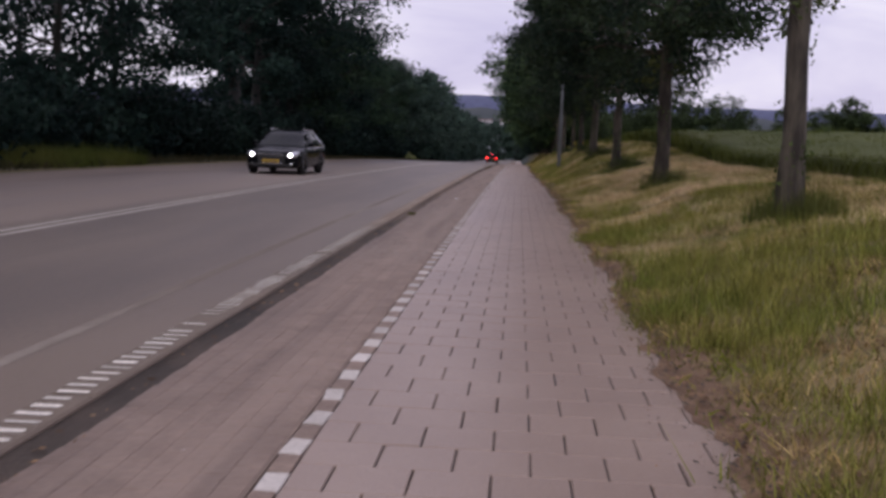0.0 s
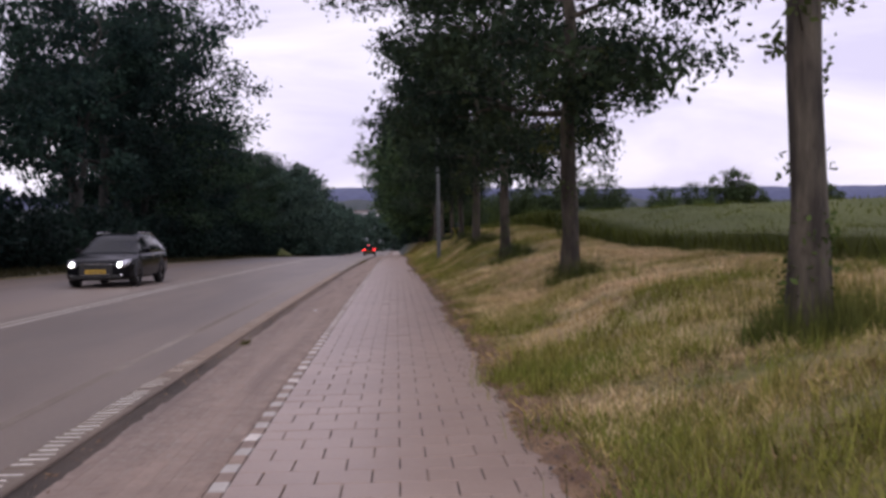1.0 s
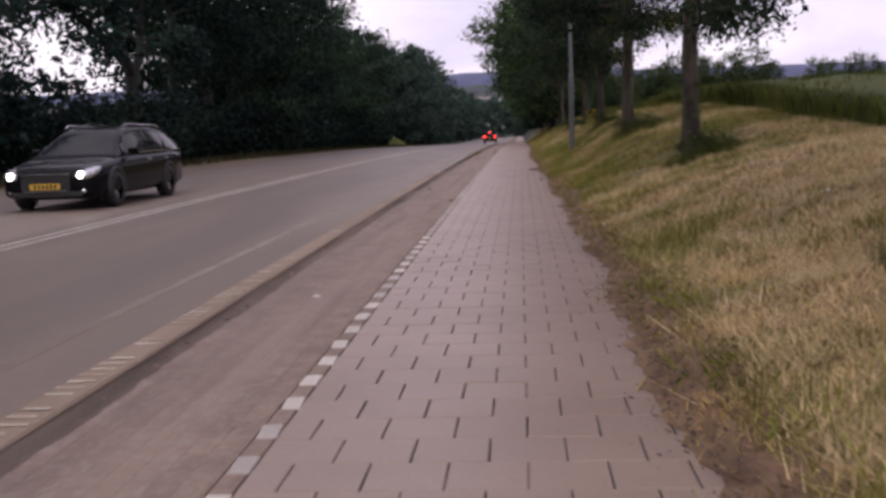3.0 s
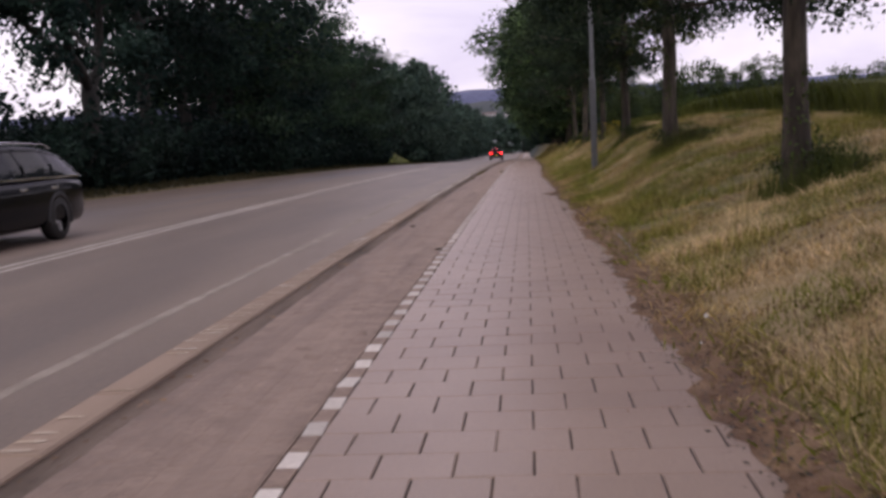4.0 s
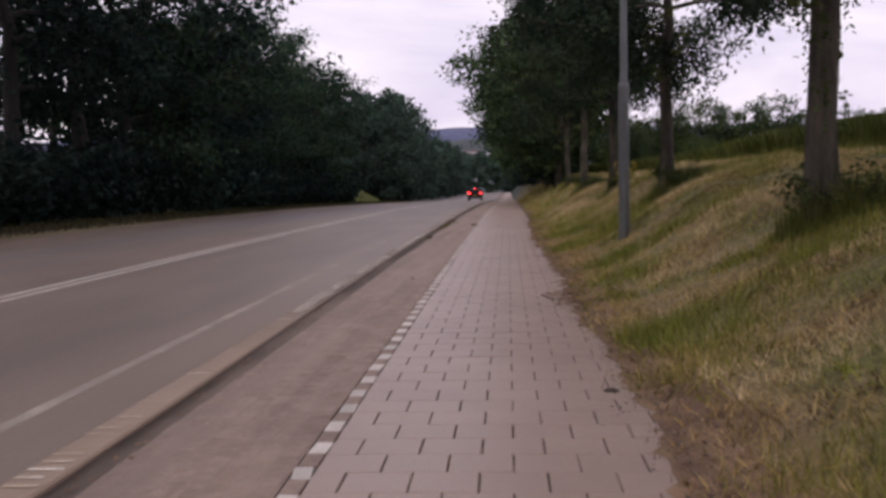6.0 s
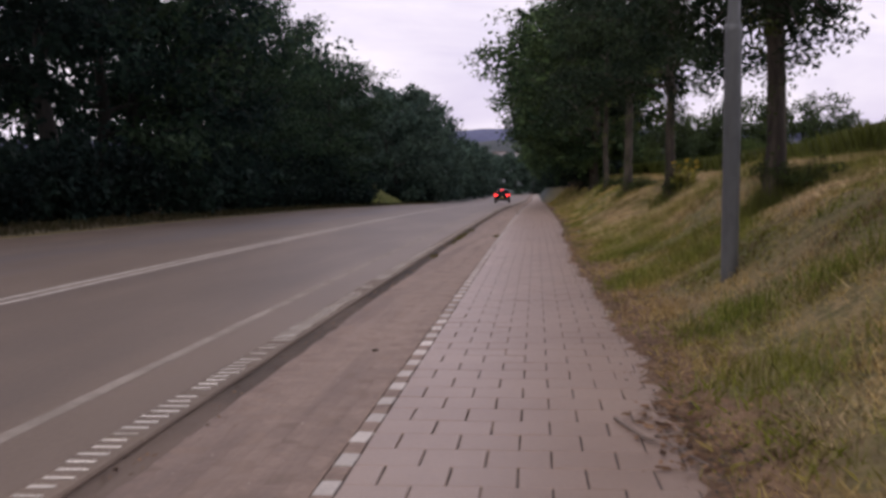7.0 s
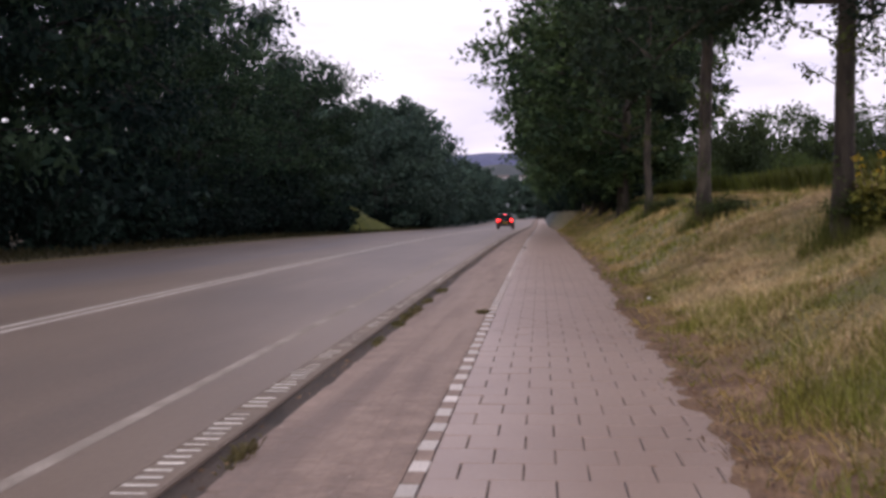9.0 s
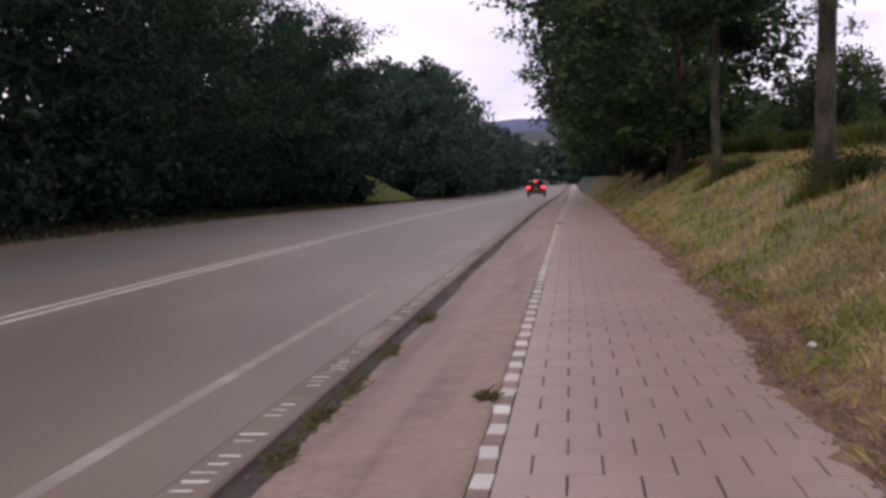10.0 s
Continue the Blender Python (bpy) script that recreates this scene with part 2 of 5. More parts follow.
HAY = leaf_material("cut_hay", (0.62, 0.49, 0.27), (0.52, 0.41, 0.2), island=0.25, scale=0.9)
CROP = leaf_material("crop_leaf", (0.082, 0.104, 0.022), (0.122, 0.138, 0.034), island=0.3, scale=0.15)
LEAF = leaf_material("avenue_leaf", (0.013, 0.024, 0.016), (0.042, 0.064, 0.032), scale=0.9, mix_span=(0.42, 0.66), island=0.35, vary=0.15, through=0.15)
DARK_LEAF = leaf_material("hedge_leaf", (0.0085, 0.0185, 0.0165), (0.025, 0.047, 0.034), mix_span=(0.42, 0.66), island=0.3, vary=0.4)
MID_LEAF = leaf_material("lighter_hedge_leaf", (0.019, 0.041, 0.027), (0.06, 0.1, 0.05), island=0.3, mix_span=(0.42, 0.66), vary=0.3)
# hedge leaf made paler and bluer, haze put into its colour
HAZED_LEAF = leaf_material("hazed_hedge_leaf", (0.034, 0.06, 0.05), (0.062, 0.096, 0.07), island=0.3, vary=0.3)
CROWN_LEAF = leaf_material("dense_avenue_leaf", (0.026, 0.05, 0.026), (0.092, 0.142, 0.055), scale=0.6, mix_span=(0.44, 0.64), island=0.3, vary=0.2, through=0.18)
# shade round the trunks is included in this darker grass colour
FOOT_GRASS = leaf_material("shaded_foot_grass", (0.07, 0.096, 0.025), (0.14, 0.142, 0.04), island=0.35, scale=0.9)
FOOT_LEAF = leaf_material("sucker_leaf", (0.026, 0.042, 0.016), (0.06, 0.08, 0.026), island=0.4)
FIELD_LEAF = leaf_material("field_tree_leaf", (0.034, 0.052, 0.026), (0.062, 0.088, 0.036), island=0.35)
SPROUT_LEAF = leaf_material("sprout_leaf", (0.05, 0.07, 0.024), (0.1, 0.115, 0.034), island=0.4, through=0.2)
SHRUB_LEAF = leaf_material("shrub_leaf", (0.05, 0.075, 0.022), (0.078, 0.108, 0.032), island=0.4)
BARK = material("bark", (0.03, 0.024, 0.019), (0.105, 0.088, 0.066), mix_span=(0.4, 0.7), scale=7, detail_scale=24, bump=1.0, bump_size=0.03, stretch_by=(1, 1, 0.25))
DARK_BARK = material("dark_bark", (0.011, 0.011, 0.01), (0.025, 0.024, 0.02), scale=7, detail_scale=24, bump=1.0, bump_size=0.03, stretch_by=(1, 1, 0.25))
POLE = material("galvanised_steel", (0.128, 0.135, 0.14), (0.1, 0.107, 0.112), scale=3, detail_scale=12, rough=0.55, bump=0.1, metal=0.2, stretch_by=(1, 1, 0.4))
PIPE = material("weathered_pipe", (0.24, 0.21, 0.185), (0.17, 0.145, 0.125), scale=6, detail_scale=60, rough=0.7, bump=0.2)
BLACK_PAINT = material("black_car_paint", (0.006, 0.0065, 0.008), (0.007, 0.0075, 0.009), rough=0.14, bump=0, coat=0.0)
PLASTIC = material("black_plastic", (0.02, 0.02, 0.021), (0.026, 0.026, 0.027), rough=0.6, bump=0.1)
GLASS = material("tinted_glass", (0.012, 0.014, 0.016), (0.015, 0.017, 0.02), rough=0.03, bump=0, coat=0.0)
for shiny, gloss in ((BLACK_PAINT, 0.08), (GLASS, 0.12)):
    shiny.node_tree.nodes["Principled BSDF"].inputs["Specular IOR Level"].default_value = gloss
TYRE = material("tyre_rubber", (0.018, 0.018, 0.018), (0.024, 0.024, 0.024), rough=0.8)
RIM = material("alloy_rim", (0.6, 0.6, 0.61), (0.5, 0.5, 0.51), rough=0.35, metal=0.35, bump=0)
CHROME = material("chrome", (0.6, 0.6, 0.62), (0.55, 0.55, 0.57), rough=0.15, metal=1.0, bump=0)
PLATE = material("yellow_plate", (0.65, 0.42, 0.05), (0.6, 0.38, 0.05), bump=0)
TAIL = emitter("tail_lamp", (1.0, 0.03, 0.03), 6.0)
HEAD = emitter("head_lamp", (1.0, 0.97, 0.95), 12.0)
# blue distance haze is painted into the hill colour
HILL = material("hazy_wooded_hills", (0.068, 0.078, 0.148), (0.088, 0.098, 0.172), scale=0.004, detail_scale=0.05, bump=0, rough=1.0)
VALLEY = material("valley_woods", (0.035, 0.045, 0.05), (0.055, 0.065, 0.06), scale=0.012, detail_scale=0.12, bump=0, rough=1.0)
HOUSE_WALL = material("rendered_wall", (0.62, 0.6, 0.6), (0.54, 0.52, 0.53), scale=0.3, detail_scale=3, bump=0)
HOUSE_ROOF = material("roof_tiles", (0.12, 0.09, 0.09), (0.16, 0.11, 0.1), scale=0.5, detail_scale=4, bump=0)
LITTER = material("white_litter", (0.7, 0.68, 0.66), (0.6, 0.57, 0.55), scale=20, bump=0.1)
RED = material("red_litter", (0.5, 0.06, 0.04), (0.4, 0.05, 0.03), scale=20, bump=0.1)
YELLOW = material("yellow_flower", (0.75, 0.52, 0.03), (0.65, 0.42, 0.02), bump=0, island=0.2)
TWIG = material("dry_twig", (0.24, 0.19, 0.16), (0.17, 0.13, 0.11), scale=20, bump=0.3)


# ---------------------------------------------------------------- building helpers
def mesh_object(name, verts, faces, mat, parent=None, label="", smooth=False):
    me = bpy.data.meshes.new(name)
    me.from_pydata(np.asarray(verts, float).tolist(), [], [list(map(int, f)) for f in faces])
    me.materials.append(mat)
    if smooth:
        me.shade_smooth()
    me.update()
    ob = new(name, me)
    if parent:
        ob.parent = parent
    if label:
        ob["label"] = label
    return ob


def part(name, bm, mat, parent, label="", smooth=False):
    me = bpy.data.meshes.new(name)
    bm.normal_update()
    bm.to_mesh(me)
    bm.free()
    me.materials.append(mat)
    if smooth:
        me.shade_smooth()
    ob = new(name, me)
    ob.parent = parent
    if label:
        ob["label"] = label
    return ob


def empty(name, m=None, label="", category="", group="", kind=""):
    ob = new(name)
    if m is not None:
        ob.matrix_basis = m
    return tagged(ob, label, category, group, kind)


def bevel_box(bm, x0, x1, y0, y1, z0, z1, r=0.01, segments=2):
    """A box with rounded edges, added to bm."""
    made = bmesh.ops.create_cube(bm, size=1.0)["verts"]
    bmesh.ops.transform(bm, matrix=Matrix.LocRotScale(((x0 + x1) / 2, (y0 + y1) / 2, (z0 + z1) / 2), None, (x1 - x0, y1 - y0, z1 - z0)), verts=made)
    if r:
        edges = list({e for v in made for e in v.link_edges})
        bmesh.ops.bevel(bm, geom=edges, offset=r, segments=segments, affect="EDGES", profile=0.6)
    return bm


def tube(verts, faces, points, radii, sides=8, cap=True):
    """A round tapering tube along points, added to the lists."""
    start = len(verts)
    for i, p in enumerate(points):
        ahead = (Vector(points[min(i + 1, len(points) - 1)]) - Vector(points[max(i - 1, 0)])).normalized()
        side = ahead.cross(Vector((0.31, 0.95, 0.05))).normalized()
        up = side.cross(ahead)
        for k in range(sides):
            a = 2 * math.pi * k / sides
            verts.append(tuple(Vector(p) + radii[i] * (math.cos(a) * side + math.sin(a) * up)))
    for i in range(len(points) - 1):
        for k in range(sides):
            a, b = start + i * sides + k, start + i * sides + (k + 1) % sides
            faces.append((a, b, b + sides, a + sides))
    if cap:
        faces.append(tuple(range(len(verts) - sides, len(verts))))


def smooth_step(a, b, v):
    s = np.clip((np.asarray(v, float) - a) / (b - a), 0, 1)
    return s * s * (3 - 2 * s)


# ---------------------------------------------------------------- lie of the land
def road_z(y):
    """Height of the cycle path along the road: downhill, ever steeper, then a long valley side."""
    y = np.asarray(y, float)
    near = -(0.037 * y + np.maximum(np.minimum(y, 125), 0) ** 2 / 10000)
    return near - np.maximum(y - 125, 0) * 0.024 + np.maximum(y - 220, 0) * 0.011 + np.maximum(y - 600, 0) * 0.04


def field_z(x, y):
    """The field beside the bank: it swells opposite the middle of the walk, then falls away with the road."""
    brow = np.interp(y, [-60, 0, 12, 21, 28, 34, 40, 45, 50, 55, 60, 67, 74, 80, 86, 97, 150, 4700], [2.6, 0.72, 0.34, 0.02, -0.24, -0.25, -0.2, -0.28, -0.44, -0.66, -1.02, -1.42, -1.72, -1.98, -2.18, -2.6, -4.7, -186])
    return brow + 0.028 * (np.minimum(x, 60) - 6.5) - 40 * smooth_step(60, 900, x) - 8 * smooth_step(140, 700, y)


def lumps(x, y):
    hollows = -0.09 * np.cos((y - 10.9) * 2 * np.pi / 9.9) * np.clip((x - 2.3) / 1.2, 0, 1) * np.clip((6.2 - x) / 1.2, 0, 1) * (x > 0)
    return hollows + 0.045 * np.sin(1.9 * x + 0.7 * y) * np.sin(0.9 * y - 0.6 * x) + 0.022 * np.sin(3.7 * y + 1.3 * x) + 0.012 * np.sin(8.3 * x - 2.1 * y)


def ground_z(x, y):
    x, y = np.broadcast_arrays(np.asarray(x, float), np.asarray(y, float))
    rz = road_z(y)
    rise = np.interp(x, [1.8, 2.25, 2.66, 3.8, 5.0, 6.5], [0, 0.08, 0.22, 0.64, 0.9, 1.0])
    bank = (field_z(6.5, y) - rz) * rise + lumps(x, y) * np.clip((x - 1.85) / 1.2, 0, 1) + 0.012
    bank = bank - 0.22 * np.exp(-((x - 3.9) / 1.3) ** 2 - ((y - 61) / 3.0) ** 2)
    right = np.where(x > 6.5, field_z(x, y) - rz, bank)
    left = 0.06 + 0.02 * np.clip(-12 - x, 0, 30) + lumps(x, y) * np.clip((-12.1 - x) / 2, 0, 1) - 30 * smooth_step(80, 900, -x)
    rel = np.where(x > 1.8, right, np.where(x < -11.95, left, -0.2))
    return rz + rel


def top_z(x, y):
    """Height of what one treads on: the tiles of the footway, or the ground."""
    return np.where((np.asarray(x) > -0.95) & (np.asarray(x) <= 1.8), road_z(y), ground_z(x, y))


def crop_height(y):
    return np.interp(y, [0, 26, 33, 42], [0.4, 0.4, 0.52, 0.66])


def at(x, y, dz=0.0):
    return (x, y, float(ground_z(x, y)) + dz)


def grid_mesh(xs, ys, z):
    gx, gy = np.meshgrid(xs, ys)
    verts = np.stack([gx, gy, z(gx, gy)], -1).reshape(-1, 3)
    n = len(xs)
    i, j = np.meshgrid(np.arange(n - 1), np.arange(len(ys) - 1))
    a = (j * n + i).ravel()
    return verts, np.stack([a, a + 1, a + n + 1, a + n], 1)


def strip(name, x0, x1, ys, dz, mat, parent, label="", thick=0.12, wobble=0.0, seed=0):
    """A slab along the road from x0 to x1 whose top lies dz above the cycle path."""
    rng = np.random.RandomState(seed)
    ys = np.asarray(ys, float)
    off = wobble * (rng.rand(len(ys)) - 0.5)
    z = road_z(ys) + dz
    rows = [np.stack([np.full_like(ys, x0), ys, z - thick], 1), np.stack([np.full_like(ys, x0), ys, z], 1), np.stack([x1 + off, ys, z], 1), np.stack([x1 + off, ys, z - thick], 1)]
    verts = np.concatenate(rows)
    n = len(ys)
    faces = []
    for r in range(3):
        for i in range(n - 1):
            faces.append((r * n + i, (r + 1) * n + i, (r + 1) * n + i + 1, r * n + i + 1))
    faces += [(0, n, 2 * n, 3 * n), (n - 1, 4 * n - 1, 3 * n - 1, 2 * n - 1)]
    ob = mesh_object(name, verts, faces, mat, parent)
    if label:
        ob["label"] = label
    return ob


# ---------------------------------------------------------------- ground, road, pavement
# distance tint in the colour: ground turns dark blue-green from 130 m outwards
t = SOIL.node_tree
bsdf = t.nodes["Principled BSDF"]
before = bsdf.inputs["Base Color"].links[0].from_socket
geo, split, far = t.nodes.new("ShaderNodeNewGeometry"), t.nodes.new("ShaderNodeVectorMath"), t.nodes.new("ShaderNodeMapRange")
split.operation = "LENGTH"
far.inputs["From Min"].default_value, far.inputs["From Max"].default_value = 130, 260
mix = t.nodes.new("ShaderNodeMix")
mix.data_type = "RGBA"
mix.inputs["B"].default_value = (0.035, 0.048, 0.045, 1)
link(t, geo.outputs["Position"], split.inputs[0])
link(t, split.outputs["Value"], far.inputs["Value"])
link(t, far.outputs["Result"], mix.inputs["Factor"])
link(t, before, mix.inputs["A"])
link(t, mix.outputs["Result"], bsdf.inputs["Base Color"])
near_y = np.concatenate([[-4000, -1500, -500, -200, -90], np.arange(-40, 110, 0.7), np.arange(110, 260, 6.0), [290, 340, 420, 520, 700, 950, 1400, 2200, 3300, 4700]])
near_x = np.concatenate([[-4500, -2500, -1200, -500, -250, -120, -70, -45, -32, -25, -20, -17], np.arange(-15.5, -11.9, 0.5), [-11.95, -11.5, -5, 0.5, 1.79], np.arange(1.81, 7.0, 0.27), [8, 11, 16, 24, 36, 55, 80, 130, 260, 500, 1100, 2400, 4500]])
gv, gf = grid_mesh(near_x, near_y, ground_z)
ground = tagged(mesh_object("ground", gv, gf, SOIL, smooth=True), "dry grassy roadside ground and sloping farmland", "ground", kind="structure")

LONG = np.concatenate([np.arange(-40, 130, 2.0), np.arange(130, 420, 5.0)])
road = empty("road", label="worn pinkish-grey asphalt road running downhill", category="road", kind="structure")
strip("carriageway", -12.0, -1.27, LONG, 0.05, ASPHALT, road, thick=0.3)


def line_marking(name, x, width, spans, label="", mat=PAINT):
    verts, faces = [], []
    for a, b in spans:
        for y0 in np.arange(a, b - 0.05, 2.0):
            y1 = min(y0 + 2.0, b)
            i = len(verts)
            for xx, yy in ((x - width / 2, y0), (x + width / 2, y0), (x + width / 2, y1), (x - width / 2, y1)):
                verts.append((xx, yy, float(road_z(yy)) + 0.052))
            faces.append((i, i + 1, i + 2, i + 3))
    return mesh_object(name, verts, faces, mat, road, label)


line_marking("edge_line", -1.77, 0.10, [(-20, 260)], "worn pale edge line")
line_marking("centre_line", -4.77, 0.07, [(-20, 260)], "worn double centre line", CENTRE_PAINT)
line_marking("centre_line", -4.99, 0.07, [(-20, 260)], "worn double centre line", CENTRE_PAINT)
line_marking("lane_line", -8.9, 0.08, [(y, y + 1.0) for y in np.arange(-10, 200, 4.0)], "faint dashed line")

BED = np.concatenate([np.arange(-40, 130, 0.4), np.arange(130, 420, 5.0)])
pavement = empty("pavement", label="cycle path and footway of grey concrete tiles and bricks", category="pavement", kind="structure")
strip("bedding", -0.97, 1.8, BED, -0.0098 + 0.0024 * np.sin(BED * 1.9) + 0.0016 * np.sin(BED * 4.7 + 1), JOINT, pavement, "dark sandy bedding in the joints", thick=0.15)
strip("track_bedding", -0.966, -0.1, LONG, np.interp(LONG, [0, 12, 20, 29, 48, 56], [-0.0036, -0.003, -0.0018, -0.0012, -0.0012, -0.002]), DUST, pavement, "pale dust in the brick joints", thick=0.1)
gutter_y = np.concatenate([np.arange(-10, 90, 0.16), np.arange(90, 420, 5.0)])
jitter = np.random.RandomState(41)


def ragged(amount):
    """Slow uneven wander along the gutter."""
    rough = jitter.normal(size=len(gutter_y))
    return amount * np.convolve(rough, np.ones(11) / 3.3, "same")


gx = np.stack([np.full(len(gutter_y), -1.09), np.full(len(gutter_y), -1.058), -1.03 + ragged(0.01), -0.98 + ragged(0.012), -0.925 + ragged(0.01)], 1)
gz = np.stack([np.full(len(gutter_y), -0.05), np.full(len(gutter_y), 0.036), 0.012 + ragged(0.006), 0.003 + ragged(0.002), np.full(len(gutter_y), -0.003)], 1) + road_z(gutter_y)[:, None]
gverts = np.stack([gx, np.repeat(gutter_y[:, None], 5, 1), gz], -1).reshape(-1, 3)
cell = (np.arange(len(gutter_y) - 1)[:, None] * 5 + np.arange(4)[None]).ravel()
mesh_object("gutter", gverts, np.stack([cell, cell + 1, cell + 6, cell + 5], 1), DIRT, pavement, "dark dirt-filled gutter along the kerb", smooth=True)
FAR = np.arange(110, 420, 5.0)
strip("far_footway", 0.0, 1.8, FAR, 0.0, TILES, pavement, thick=0.05)
strip("far_cycle_track", -0.97, -0.1, FAR, 0.0, BRICKS, pavement, thick=0.05)

# ---------------------------------------------------------------- distance
def ridge(name, dist, top, wave, bump, seed, mat, label):
    """A long uneven wooded ridge across the valley."""
    verts, faces = [], []
    angles = np.radians(np.arange(-75, 76, 0.4))
    n = len(angles)
    for depth, share in ((0, 0.0), (150, 0.7), (380, 1.0), (700, 0.8)):
        for a in angles:
            h = top + wave * math.sin(a * 9 + seed) + 0.5 * wave * math.sin(a * 23 + 2 * seed) + bump * (math.sin(a * 171 + seed) + math.sin(a * 97)) + 5 * wave * math.exp(-((a - 0.02) / 0.16) ** 2) * (dist > 3000)
            r = dist + depth
            verts.append((r * math.sin(a), r * math.cos(a), -140 + (h + 140) * share))
    for row in range(3):
        for i in range(n - 1):
            a = row * n + i
            faces.append((a, a + 1, a + n + 1, a + n))
    return tagged(mesh_object(name, verts, faces, mat, smooth=True), label, "hills", kind="structure")


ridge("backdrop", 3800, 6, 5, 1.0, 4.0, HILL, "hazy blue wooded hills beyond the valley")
ridge("backdrop_woods", 1300, -12, 2.5, 1.6, 1.0, VALLEY, "dark woods and fields across the valley")


def valley_house(x, y, z, width, depth):
    """A small pale house with a gable roof, far off in the valley."""
    root = empty("house", Matrix.Translation((x, y, z)), "small white-walled house among the valley woods", "house", "houses in the valley")
    bm = bmesh.new()
    bevel_box(bm, -width / 2, width / 2, -depth / 2, depth / 2, -2.0, 3.2, 0)
    part("wall", bm, HOUSE_WALL, root)
    bm = bmesh.new()
    w, d = width / 2 + 0.4, depth / 2 + 0.4
    ends = [[bm.verts.new(p) for p in ((s * w, -d, 3.1), (s * w, d, 3.1), (s * w, 0, 5.6))] for s in (-1, 1)]
    for p, q in ((0, 1), (1, 2), (2, 0)):
        bm.faces.new((ends[0][p], ends[0][q], ends[1][q], ends[1][p]))
    bm.faces.new(ends[0][::-1])
    bm.faces.new(ends[1])
    part("roof", bm, HOUSE_ROOF, root, "dark tiled roof")
    for k in (-1, 0, 1):
        bm = bmesh.new()
        bevel_box(bm, k * width * 0.28 - 0.5, k * width * 0.28 + 0.5, -depth / 2 - 0.05, -depth / 2 + 0.05, 0.9, 2.2, 0)
        part("window", bm, GLASS, root)


for x, width in ((-58, 9), (-46, 12), (-24, 10), (-12, 8), (4, 11)):
    valley_house(x, 1572 + 0.2 * x, -29.5, width, 8)


# ---------------------------------------------------------------- trees
def leaf_cards(rng, centres, spread, count, size, flat=0.7, droop=0.0):
    """Loose pointed leaves scattered round each centre; returns vertices and faces."""
    c = np.repeat(np.asarray(centres, float), count, axis=0)
    n = len(c)
    off = rng.normal(size=(n, 3))
    off *= (1.6 * rng.rand(n) ** 0.55 / np.linalg.norm(off, axis=1))[:, None] * np.array([1, 1, flat]) * spread
    off[:, 2] -= droop * rng.rand(n)
    c = c + off
    long = rng.normal(size=(n, 3)) + np.array([0, 0, -0.35])
    long /= np.linalg.norm(long, axis=1, keepdims=True)
    across = np.cross(long, rng.normal(size=(n, 3)) + np.array([0, 0, 0.6]))
    across /= np.linalg.norm(across, axis=1, keepdims=True) + 1e-9
    s = size * (0.6 + 0.8 * rng.rand(n))[:, None]
    v = np.stack([c, c + long * s * 0.45 + across * s * 0.27, c + long * s, c + long * s * 0.5 - across * s * 0.27], 1).reshape(-1, 3)
    f = np.arange(4 * n).reshape(-1, 4)
    return v, f


